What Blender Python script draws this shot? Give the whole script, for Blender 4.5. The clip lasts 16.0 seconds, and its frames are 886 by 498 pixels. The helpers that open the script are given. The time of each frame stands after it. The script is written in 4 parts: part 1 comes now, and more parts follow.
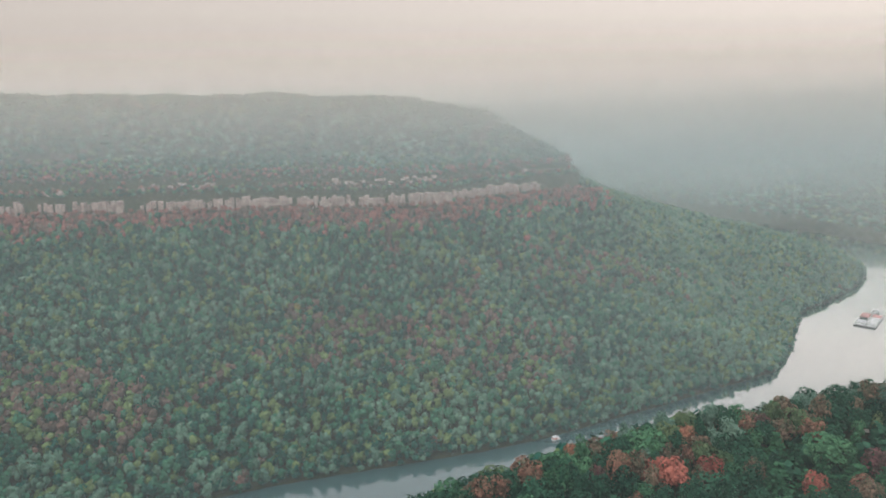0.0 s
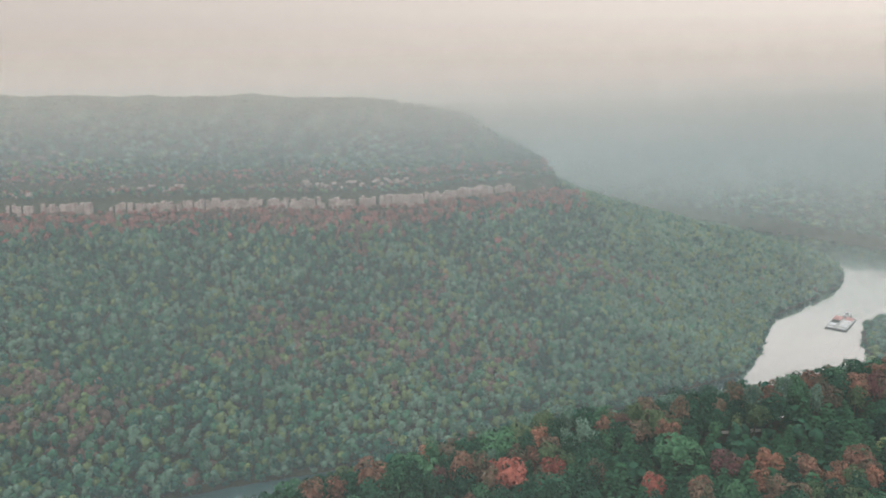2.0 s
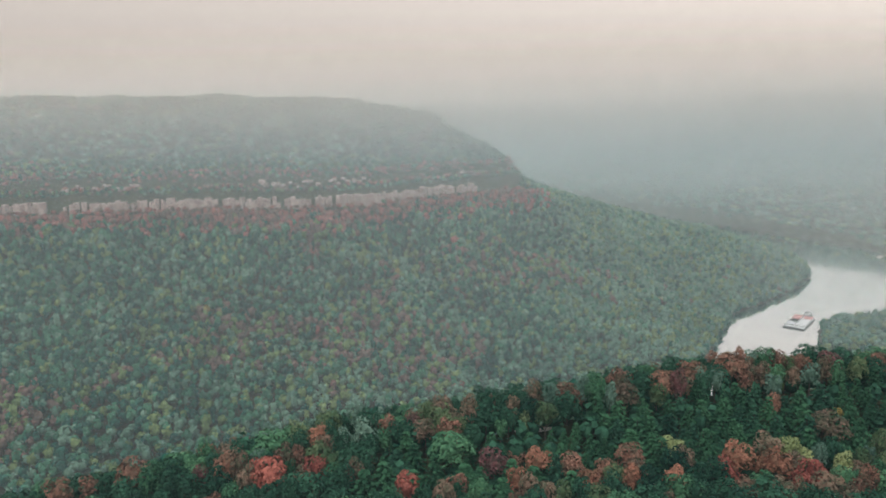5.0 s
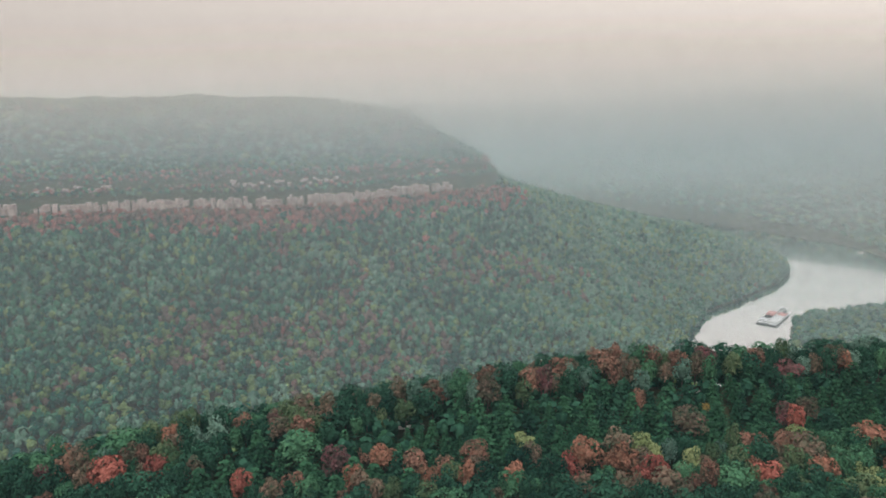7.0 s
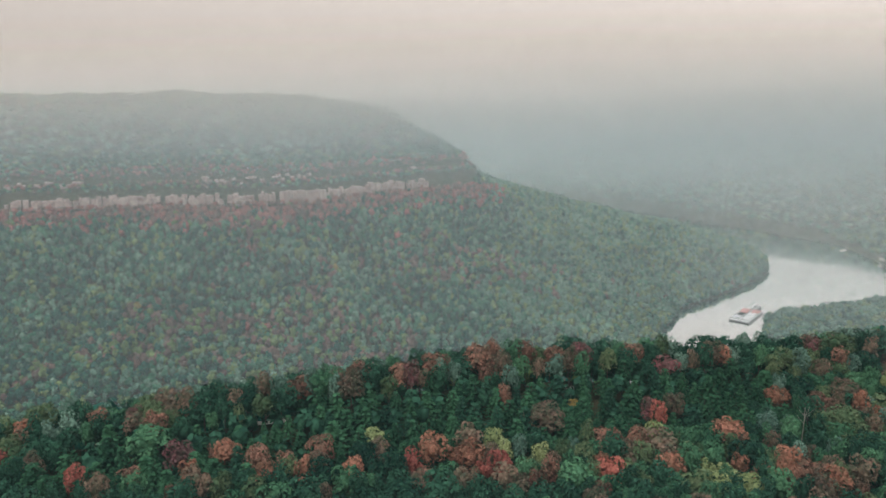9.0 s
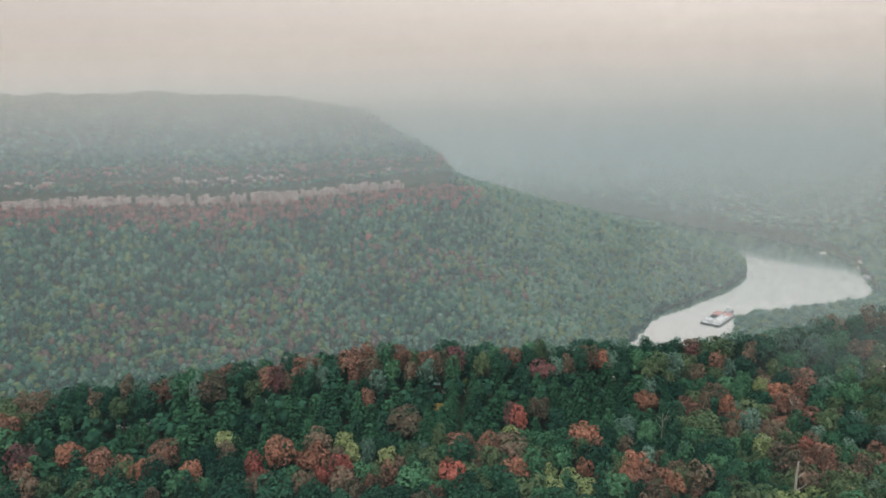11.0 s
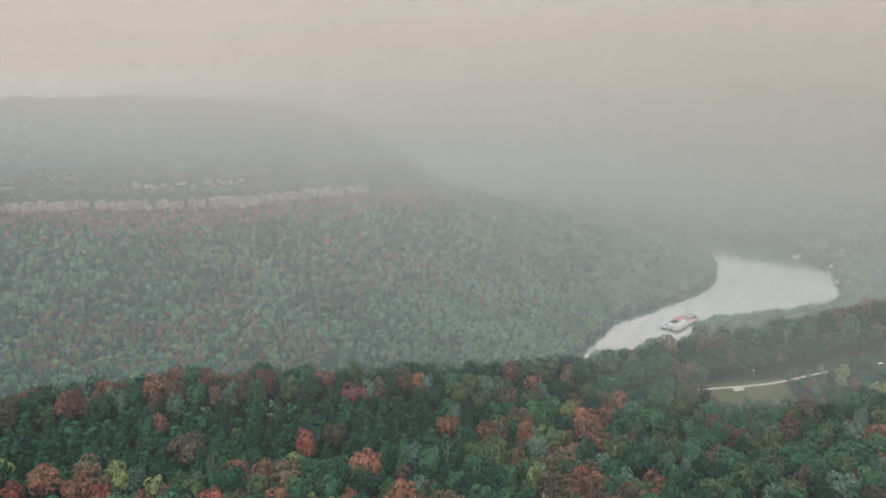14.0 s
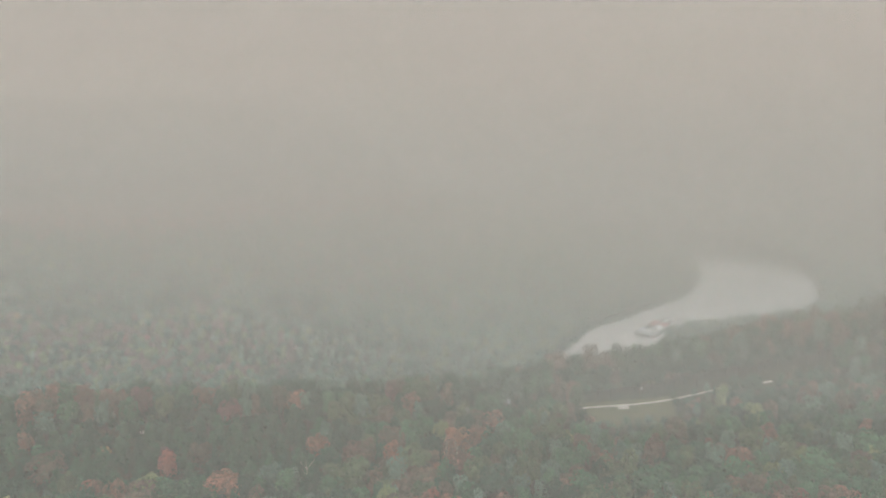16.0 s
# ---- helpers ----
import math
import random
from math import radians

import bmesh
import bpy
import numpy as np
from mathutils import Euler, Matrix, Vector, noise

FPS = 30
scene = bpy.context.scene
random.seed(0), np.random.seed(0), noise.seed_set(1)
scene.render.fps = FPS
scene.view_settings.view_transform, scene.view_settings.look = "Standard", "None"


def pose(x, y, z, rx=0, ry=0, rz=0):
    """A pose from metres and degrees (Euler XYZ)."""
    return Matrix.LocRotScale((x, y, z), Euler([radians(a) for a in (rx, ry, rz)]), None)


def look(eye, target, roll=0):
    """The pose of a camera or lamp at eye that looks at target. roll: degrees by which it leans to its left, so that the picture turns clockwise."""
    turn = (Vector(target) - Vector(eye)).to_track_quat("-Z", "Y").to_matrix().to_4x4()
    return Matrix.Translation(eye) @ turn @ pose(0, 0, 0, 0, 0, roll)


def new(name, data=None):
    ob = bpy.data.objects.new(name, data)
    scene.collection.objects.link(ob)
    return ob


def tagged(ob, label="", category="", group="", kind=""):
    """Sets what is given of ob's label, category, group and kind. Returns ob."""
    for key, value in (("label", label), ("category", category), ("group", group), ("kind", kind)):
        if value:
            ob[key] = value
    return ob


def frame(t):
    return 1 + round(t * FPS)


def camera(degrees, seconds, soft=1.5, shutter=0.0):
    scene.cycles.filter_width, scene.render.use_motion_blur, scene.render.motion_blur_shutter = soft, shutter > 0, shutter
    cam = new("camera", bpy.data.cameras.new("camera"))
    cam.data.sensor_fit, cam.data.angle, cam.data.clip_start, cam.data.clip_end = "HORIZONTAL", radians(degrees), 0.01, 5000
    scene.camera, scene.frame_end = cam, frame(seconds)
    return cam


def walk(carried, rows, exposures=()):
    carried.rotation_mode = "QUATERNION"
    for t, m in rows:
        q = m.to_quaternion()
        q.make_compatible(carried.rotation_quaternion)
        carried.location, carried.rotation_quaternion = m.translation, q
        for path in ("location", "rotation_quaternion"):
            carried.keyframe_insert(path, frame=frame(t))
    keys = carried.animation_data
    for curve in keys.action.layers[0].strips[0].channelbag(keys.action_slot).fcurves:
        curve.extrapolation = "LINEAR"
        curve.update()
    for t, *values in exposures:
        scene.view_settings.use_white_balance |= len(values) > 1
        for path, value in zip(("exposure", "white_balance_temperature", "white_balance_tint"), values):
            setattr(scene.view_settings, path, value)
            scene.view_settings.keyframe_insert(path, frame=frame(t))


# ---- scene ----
cam = camera(68.0, 16.0, soft=1.7)
PATH = [
    (0, (3.402, -0.839, 238.219), (3.353, 1.118, 237.809), -0.7),
    (0.5, (10.947, -0.531, 237.879), (10.9, 1.426, 237.472), -0.6),
    (1, (18.628, -0.114, 237.696), (18.582, 1.843, 237.289), -0.6),
    (1.5, (26.268, 0.177, 237.382), (26.223, 2.135, 236.975), -0.6),
    (2, (33.865, 0.497, 237.079), (33.82, 2.455, 236.677), -0.6),
    (2.5, (41.471, 0.771, 236.876), (41.429, 2.73, 236.478), -0.6),
    (3, (49.111, 1.128, 236.536), (49.07, 3.088, 236.14), -0.6),
    (3.5, (56.665, 1.662, 236.146), (56.624, 3.622, 235.751), -0.6),
    (4, (64.237, 2.111, 235.92), (64.197, 4.071, 235.523), -0.6),
    (6.5, (102.162, 3.235, 234.865), (102.12, 5.193, 234.461), -1.0),
    (7, (109.859, 3.374, 234.652), (109.818, 5.333, 234.248), -1.1),
    (7.5, (117.283, 3.763, 234.303), (117.242, 5.72, 233.894), -1.0),
    (8, (124.861, 3.928, 234.034), (124.82, 5.885, 233.625), -1.0),
    (8.5, (132.417, 4.063, 233.767), (132.377, 6.019, 233.355), -1.0),
    (9, (139.938, 4.301, 233.488), (139.897, 6.258, 233.076), -1.0),
    (11.5, (177.709, 5.252, 233.899), (177.672, 7.21, 233.491), -0.8),
    (12, (185.525, 5.737, 234.583), (185.488, 7.694, 234.176), -0.9),
    (12.5, (193.276, 6.077, 235.435), (193.238, 8.035, 235.029), -0.9),
    (13, (201.008, 6.601, 236.313), (200.969, 8.558, 235.906), -0.9),
    (13.5, (208.683, 7.053, 237.369), (208.643, 9.01, 236.959), -0.9),
    (14, (216.345, 7.518, 238.383), (216.303, 9.476, 237.974), -0.8),
    (14.5, (224.034, 7.93, 239.556), (223.989, 9.887, 239.148), -0.8),
    (15, (231.764, 8.255, 240.622), (231.717, 10.213, 240.214), -0.9),
    (15.5, (239.332, 8.451, 241.593), (239.284, 10.408, 241.186), -0.8),
    (16, (246.732, 8.963, 242.481), (246.685, 10.921, 242.072), -0.6),
]
walk(cam, [(t, look(eye, target, roll)) for t, eye, target, roll in PATH], exposures=((0, 0.08), (16, 0.08)))

scene.cycles.transparent_max_bounces = 32

# ---- world, sun, sky ----
world = bpy.data.worlds.new("overcast_sky")
scene.world = world
world.use_nodes = True
wn, wl = world.node_tree.nodes, world.node_tree.links
wn.clear()
w_out = wn.new("ShaderNodeOutputWorld")
w_mix = wn.new("ShaderNodeMixShader")
w_sky = wn.new("ShaderNodeTexSky")
w_sky.sky_type, w_sky.sun_disc = "NISHITA", False
w_sky.sun_elevation, w_sky.sun_rotation = radians(62), radians(216)
w_sky.dust_density = 4.0
w_clear = wn.new("ShaderNodeBackground")
w_clear.inputs["Strength"].default_value = 0.1
w_cloud = wn.new("ShaderNodeBackground")
w_way, w_split = wn.new("ShaderNodeTexCoord"), wn.new("ShaderNodeSeparateXYZ")
w_ramp = wn.new("ShaderNodeValToRGB")
w_ramp.color_ramp.elements[0].position, w_ramp.color_ramp.elements[0].color = 0.0, (0.765, 0.645, 0.575, 1)
w_ramp.color_ramp.elements[1].position, w_ramp.color_ramp.elements[1].color = 0.75, (0.81, 0.90, 0.98, 1)
w_band = w_ramp.color_ramp.elements.new(0.34)
w_band.color = (0.84, 0.77, 0.71, 1)
wl.new(w_way.outputs["Generated"], w_split.inputs[0])
wl.new(w_split.outputs["Z"], w_ramp.inputs["Fac"])
wl.new(w_ramp.outputs["Color"], w_cloud.inputs["Color"])
w_side = wn.new("ShaderNodeMapRange")
w_side.inputs["From Min"].default_value, w_side.inputs["From Max"].default_value = -1.0, 1.0
w_side.inputs["To Min"].default_value, w_side.inputs["To Max"].default_value = 0.62, 1.32
wl.new(w_split.outputs["X"], w_side.inputs["Value"])
wl.new(w_side.outputs[0], w_cloud.inputs["Strength"])
w_mix.inputs[0].default_value = 0.9
wl.new(w_sky.outputs[0], w_clear.inputs["Color"])
wl.new(w_clear.outputs[0], w_mix.inputs[1])
wl.new(w_cloud.outputs[0], w_mix.inputs[2])
wl.new(w_mix.outputs[0], w_out.inputs["Surface"])

sun_data = bpy.data.lights.new("sun", "SUN")
sun_data.energy, sun_data.angle, sun_data.color = 1.4, radians(18), (1.0, 0.98, 0.95)
sun = new("sun", sun_data)
sun.matrix_world = look((0, 0, 900), (190, 260, 300))


# ---- materials ----
def material(name):
    m = bpy.data.materials.new(name)
    m.use_nodes = True
    m.node_tree.nodes.clear()
    return m, m.node_tree.nodes, m.node_tree.links


def ramp_node(nodes, stops):
    r = nodes.new("ShaderNodeValToRGB")
    e = r.color_ramp.elements
    while len(e) < len(stops):
        e.new(0.5)
    for k, (p, c) in enumerate(stops):
        e[k].position = p
        e[k].color = (*c, 1) if len(c) == 3 else c
    return r


def noise_node(nodes, links, scale, detail=3.0, rough=0.55, world_space=True):
    n = nodes.new("ShaderNodeTexNoise")
    n.inputs["Scale"].default_value, n.inputs["Detail"].default_value, n.inputs["Roughness"].default_value = scale, detail, rough
    if world_space:
        g = nodes.new("ShaderNodeNewGeometry")
        links.new(g.outputs["Position"], n.inputs["Vector"])
    return n


def surface(name, stops, scale, fine, roughness=0.8, bump=0.3, bump_dist=0.1, metallic=0.0, specular=0.3):
    """A ground, rock or paint surface with coarse and fine variation in world space."""
    m, n, l = material(name)
    out, p = n.new("ShaderNodeOutputMaterial"), n.new("ShaderNodeBsdfPrincipled")
    a, b = noise_node(n, l, scale), noise_node(n, l, fine, 5.0)
    mix = n.new("ShaderNodeMix")
    mix.data_type = "FLOAT"
    mix.inputs[0].default_value = 0.45
    l.new(a.outputs["Fac"], mix.inputs[2])
    l.new(b.outputs["Fac"], mix.inputs[3])
    r = ramp_node(n, stops)
    l.new(mix.outputs[0], r.inputs["Fac"])
    l.new(r.outputs["Color"], p.inputs["Base Color"])
    p.inputs["Roughness"].default_value, p.inputs["Metallic"].default_value = roughness, metallic
    p.inputs["Specular IOR Level"].default_value = specular
    bm_ = n.new("ShaderNodeBump")
    bm_.inputs["Strength"].default_value, bm_.inputs["Distance"].default_value = bump, bump_dist
    l.new(b.outputs["Fac"], bm_.inputs["Height"])
    l.new(bm_.outputs[0], p.inputs["Normal"])
    l.new(p.outputs[0], out.inputs["Surface"])
    return m


def blend(nodes, links, a, b, fac):
    m = nodes.new("ShaderNodeMix")
    m.data_type = "FLOAT"
    m.inputs[0].default_value = fac
    links.new(a, m.inputs[2])
    links.new(b, m.inputs[3])
    return m.outputs[0]


def foliage(name, dark, light, per_island=False, fine=1.3, turning=None):
    """Leaves: varied from tree to tree, from bough to bough and from spray to spray, a little light passing through."""
    m, n, l = material(name)
    out, p = n.new("ShaderNodeOutputMaterial"), n.new("ShaderNodeBsdfPrincipled")
    island = n.new("ShaderNodeNewGeometry").outputs["Random Per Island"]
    a = noise_node(n, l, fine, 4.0, 0.65)
    mid = tuple((x + y) / 2 for x, y in zip(dark, light))
    r = ramp_node(n, [(0.26, dark), (0.5, mid), (0.74, light)])
    if per_island:
        src = blend(n, l, island, a.outputs["Fac"], 0.5)
        wide = noise_node(n, l, 0.022, 3.0, 0.6)
        lean = n.new("ShaderNodeMapRange")
        lean.inputs["From Min"].default_value, lean.inputs["From Max"].default_value = 0.32, 0.68
        l.new(wide.outputs["Fac"], lean.inputs["Value"])
        src = blend(n, l, src, lean.outputs[0], 0.52)
    else:
        tree = n.new("ShaderNodeObjectInfo").outputs["Random"]
        src = blend(n, l, blend(n, l, tree, a.outputs["Fac"], 0.5), island, 0.3)
    l.new(src, r.inputs["Fac"])
    color = r.outputs["Color"]
    if turning:
        patchy = noise_node(n, l, 0.55, 3.0, 0.7)
        edge = ramp_node(n, [(0.40, (0, 0, 0)), (0.66, (0.8, 0.8, 0.8))])
        l.new(patchy.outputs["Fac"], edge.inputs["Fac"])
        two = n.new("ShaderNodeMix")
        two.data_type = "RGBA"
        l.new(edge.outputs["Color"], two.inputs[0])
        l.new(color, two.inputs[6])
        two.inputs[7].default_value = (*turning, 1)
        color = two.outputs[2]
    l.new(color, p.inputs["Base Color"])
    p.inputs["Roughness"].default_value = 0.65
    p.inputs["Specular IOR Level"].default_value = 0.06
    t = n.new("ShaderNodeBsdfTranslucent")
    l.new(color, t.inputs["Color"])
    mx = n.new("ShaderNodeMixShader")
    mx.inputs[0].default_value = 0.10
    l.new(p.outputs[0], mx.inputs[1])
    l.new(t.outputs[0], mx.inputs[2])
    l.new(mx.outputs[0], out.inputs["Surface"])
    return m


def plain(name, color, roughness=0.5, metallic=0.0):
    c = tuple(color)
    return surface(name, [(0.3, tuple(v * 0.82 for v in c)), (0.7, tuple(min(1, v * 1.08) for v in c))], 0.4, 3.0, roughness, 0.1, 0.02, metallic)


PALETTE = {
    "pine": ((0.011, 0.048, 0.027), (0.058, 0.165, 0.080)),
    "deep": ((0.005, 0.030, 0.021), (0.044, 0.130, 0.076)),
    "green": ((0.016, 0.070, 0.040), (0.105, 0.245, 0.122)),
    "sage": ((0.070, 0.138, 0.106), (0.180, 0.290, 0.215)),
    "olive": ((0.052, 0.086, 0.046), (0.190, 0.238, 0.118)),
    "lime": ((0.150, 0.205, 0.080), (0.350, 0.390, 0.175)),
    "gold": ((0.280, 0.200, 0.062), (0.480, 0.345, 0.125)),
    "brown": ((0.080, 0.058, 0.045), (0.320, 0.205, 0.145)),
    "rust": ((0.118, 0.058, 0.045), (0.460, 0.222, 0.155)),
    "orange": ((0.210, 0.090, 0.060), (0.600, 0.265, 0.175)),
    "red": ((0.200, 0.060, 0.050), (0.500, 0.165, 0.120)),
    "mauve": ((0.115, 0.050, 0.056), (0.285, 0.115, 0.115)),
}
TURNING = {"brown": (0.055, 0.092, 0.052), "rust": (0.070, 0.078, 0.050), "orange": (0.120, 0.085, 0.050), "mauve": (0.062, 0.072, 0.050), "olive": (0.040, 0.100, 0.045)}
LEAF = {k: foliage("leaves_" + k, *v, turning=TURNING.get(k)) for k, v in PALETTE.items()}
# far leaf colours; brown and rust are muted, with haze mixed into the tone
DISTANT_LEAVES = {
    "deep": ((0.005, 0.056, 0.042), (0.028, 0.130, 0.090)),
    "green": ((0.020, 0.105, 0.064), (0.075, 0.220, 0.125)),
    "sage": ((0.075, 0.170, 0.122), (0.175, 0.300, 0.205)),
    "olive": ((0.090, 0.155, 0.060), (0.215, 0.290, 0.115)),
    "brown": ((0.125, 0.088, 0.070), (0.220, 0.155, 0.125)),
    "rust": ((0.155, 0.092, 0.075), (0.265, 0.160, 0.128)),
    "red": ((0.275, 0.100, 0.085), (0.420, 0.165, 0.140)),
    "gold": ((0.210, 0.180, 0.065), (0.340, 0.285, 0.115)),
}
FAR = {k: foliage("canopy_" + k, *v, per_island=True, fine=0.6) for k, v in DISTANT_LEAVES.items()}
BARK = surface("bark", [(0.3, (0.05, 0.04, 0.032)), (0.7, (0.14, 0.12, 0.10))], 2.0, 9.0, 0.9, 0.5, 0.05)
PALE_BARK = surface("bleached_wood", [(0.3, (0.30, 0.27, 0.23)), (0.7, (0.52, 0.48, 0.41))], 2.0, 9.0, 0.85, 0.4, 0.03)
FLOOR = surface("forest_floor", [(0.25, (0.018, 0.030, 0.014)), (0.5, (0.045, 0.050, 0.024)), (0.75, (0.085, 0.060, 0.032))], 0.03, 0.5, 0.95, 0.6, 0.4)
ROCK = surface("sandstone", [(0.28, (0.20, 0.115, 0.10)), (0.45, (0.46, 0.335, 0.30)), (0.7, (0.68, 0.56, 0.51))], 0.10, 0.55, 0.9, 0.8, 0.6)
GRAVEL = surface("pale_gravel", [(0.3, (0.50, 0.44, 0.37)), (0.7, (0.68, 0.62, 0.54))], 0.2, 2.5, 0.9, 0.4, 0.05)
GRASS = surface("dry_grass", [(0.3, (0.075, 0.085, 0.032)), (0.55, (0.13, 0.125, 0.055)), (0.8, (0.23, 0.17, 0.085))], 0.12, 1.8, 0.95, 0.6, 0.1)

m_water, n_, l_ = material("river_water")
o_, p_ = n_.new("ShaderNodeOutputMaterial"), n_.new("ShaderNodeBsdfPrincipled")
p_.inputs["Base Color"].default_value = (0.030, 0.085, 0.092, 1)
p_.inputs["Roughness"].default_value = 0.5
gl_ = n_.new("ShaderNodeBsdfGlossy")
gl_.inputs["Color"].default_value = (0.97, 0.97, 0.97, 1)
gl_.inputs["Roughness"].default_value = 0.06
lw_ = n_.new("ShaderNodeLayerWeight")
gr_ = ramp_node(n_, [(0.40, (0.14, 0.14, 0.14)), (0.52, (0.26, 0.26, 0.26)), (0.64, (0.72, 0.72, 0.72)), (0.72, (0.95, 0.95, 0.95)), (1.0, (1, 1, 1))])
l_.new(lw_.outputs["Facing"], gr_.inputs["Fac"])
mw_ = n_.new("ShaderNodeMixShader")
l_.new(gr_.outputs["Color"], mw_.inputs[0])
l_.new(p_.outputs[0], mw_.inputs[1])
l_.new(gl_.outputs[0], mw_.inputs[2])
wav = noise_node(n_, l_, 0.22, 4.0)
wb = n_.new("ShaderNodeBump")
wb.inputs["Strength"].default_value, wb.inputs["Distance"].default_value = 0.05, 0.25
l_.new(wav.outputs["Fac"], wb.inputs["Height"])
l_.new(wb.outputs[0], gl_.inputs["Normal"])
l_.new(mw_.outputs[0], o_.inputs["Surface"])


def mist(name, axis, lo, hi, stops, patch, scale, across=None, low=(0.84, 0.95, 0.95), high=(0.84, 0.95, 0.95), turn=(0, 1), back=0.5):
    """Thin water-droplet mist: lit from both sides, its thickness following height (or the way along the valley), with soft patches."""
    m, n, l = material(name)
    out = n.new("ShaderNodeOutputMaterial")
    d, t, x = n.new("ShaderNodeBsdfDiffuse"), n.new("ShaderNodeBsdfTranslucent"), n.new("ShaderNodeBsdfTransparent")
    body, mix = n.new("ShaderNodeMixShader"), n.new("ShaderNodeMixShader")
    body.inputs[0].default_value = back
    l.new(d.outputs[0], body.inputs[1])
    l.new(t.outputs[0], body.inputs[2])
    g = n.new("ShaderNodeNewGeometry")
    s = n.new("ShaderNodeSeparateXYZ")
    l.new(g.outputs["Position"], s.inputs[0])

    def span(which, a, b):
        r = n.new("ShaderNodeMapRange")
        r.inputs["From Min"].default_value, r.inputs["From Max"].default_value = a, b
        l.new(s.outputs[which], r.inputs["Value"])
        return r.outputs[0]

    tone = ramp_node(n, [(0.0, low), (1.0, high)])
    l.new(span(2, *turn), tone.inputs["Fac"])
    l.new(tone.outputs["Color"], d.inputs["Color"])
    l.new(tone.outputs["Color"], t.inputs["Color"])
    c = ramp_node(n, [((p - lo) / (hi - lo), (v, v, v)) for p, v in stops])
    c.color_ramp.interpolation = "EASE"
    nz = noise_node(n, l, scale, 3.0, 0.5)
    add = n.new("ShaderNodeMath")
    add.operation = "MULTIPLY_ADD"
    sub = n.new("ShaderNodeMath")
    sub.operation, sub.inputs[1].default_value = "SUBTRACT", 0.5
    l.new(nz.outputs["Fac"], sub.inputs[0])
    l.new(sub.outputs[0], add.inputs[0])
    add.inputs[1].default_value = patch
    l.new(span(axis, lo, hi), add.inputs[2])
    l.new(add.outputs[0], c.inputs["Fac"])
    fac = c.outputs["Color"]
    if across:
        which, stops2 = across
        a, b = stops2[0][0], stops2[-1][0]
        c2 = ramp_node(n, [((p - a) / (b - a), (v, v, v)) for p, v in stops2])
        c2.color_ramp.interpolation = "EASE"
        l.new(span(which, a, b), c2.inputs["Fac"])
        mul = n.new("ShaderNodeMath")
        mul.operation = "MULTIPLY"
        l.new(fac, mul.inputs[0])
        l.new(c2.outputs["Color"], mul.inputs[1])
        fac = mul.outputs[0]
    l.new(fac, mix.inputs[0])
    l.new(x.outputs[0], mix.inputs[1])
    l.new(body.outputs[0], mix.inputs[2])
    l.new(mix.outputs[0], out.inputs["Surface"])
    return m


# ---- shape of the land ----
rng = np.random.default_rng(7)
LATTICE = rng.random((64, 64))


def vnoise(x, y, size):
    """Smooth noise from 0 to 1 with features about size metres across."""
    u, v = np.asarray(x) / size + 17.3, np.asarray(y) / size + 9.1
    i, j = np.floor(u).astype(int), np.floor(v).astype(int)
    a, b = u - i, v - j
    a, b = a * a * (3 - 2 * a), b * b * (3 - 2 * b)
    g = lambda p, q: LATTICE[p % 64, q % 64]
    return (g(i, j) * (1 - a) + g(i + 1, j) * a) * (1 - b) + (g(i, j + 1) * (1 - a) + g(i + 1, j + 1) * a) * b


def inside_by(poly, x, y):
    """Distance to a closed outline, positive inside."""
    x, y = np.asarray(x, float), np.asarray(y, float)
    best, odd = np.full(x.shape, 1e9), np.zeros(x.shape, bool)
    for (ax, ay), (bx, by) in zip(poly, poly[1:] + poly[:1]):
        dx, dy = bx - ax, by - ay
        t = np.clip(((x - ax) * dx + (y - ay) * dy) / (dx * dx + dy * dy), 0, 1)
        best = np.minimum(best, np.hypot(x - ax - t * dx, y - ay - t * dy))
        if dy != 0:
            odd ^= ((ay > y) != (by > y)) & (x < ax + (y - ay) * dx / dy)
    return np.where(odd, best, -best)


MOUNTAIN = [(-6500, -900), (-1500, -120), (-600, 190), (-111, 387), (26, 431), (73, 452), (171, 505), (222, 534), (292, 573), (340, 640), (374, 700),
            (404, 752), (468, 804), (548, 878), (588, 930), (610, 985), (624, 1045), (618, 1110), (590, 1270), (480, 1480), (200, 1700), (-300, 1900), (-1500, 2100), (-6500, 2400)]
BENCH = [(-6500, 330), (-900, 612), (-470, 651), (-300, 683), (-185, 697), (-100, 700), (-44, 711), (2, 739), (53, 785), (104, 830), (150, 856), (172, 895), (168, 960), (140, 1030), (40, 1130), (-300, 1330), (-6500, 1500)]
NEARLAND = [(-6500, -1100), (-1500, -280), (-600, 40), (-60, 262), (60, 305), (240, 405), (400, 560), (452, 645), (472, 690), (498, 712), (545, 724), (650, 760), (700, 802),
            (744, 892), (778, 987), (797, 1162), (716, 1346), (542, 1622), (200, 1900), (-400, 2200), (-1500, 2350), (-6500, 2650), (-6500, 6500), (6500, 6500), (6500, -6500), (-6500, -6500)]
CREST_X = [-300, -60, -10, 50, 87, 140, 197, 246, 297, 340, 450, 900]
CREST_Y = [40, 90, 104, 130, 137, 153, 163, 168, 180, 190, 215, 260]
CREST_Z = [131, 151, 158, 163.8, 165.5, 168.4, 165.6, 165.2, 168.6, 173.5, 179, 179]
FRONT_Z = [151, 159, 162, 162, 161.5, 159, 157, 157.5, 160, 163, 168, 168]


def smooth(a, b, v):
    t = np.clip((v - a) / (b - a), 0, 1)
    return t * t * (3 - 2 * t)


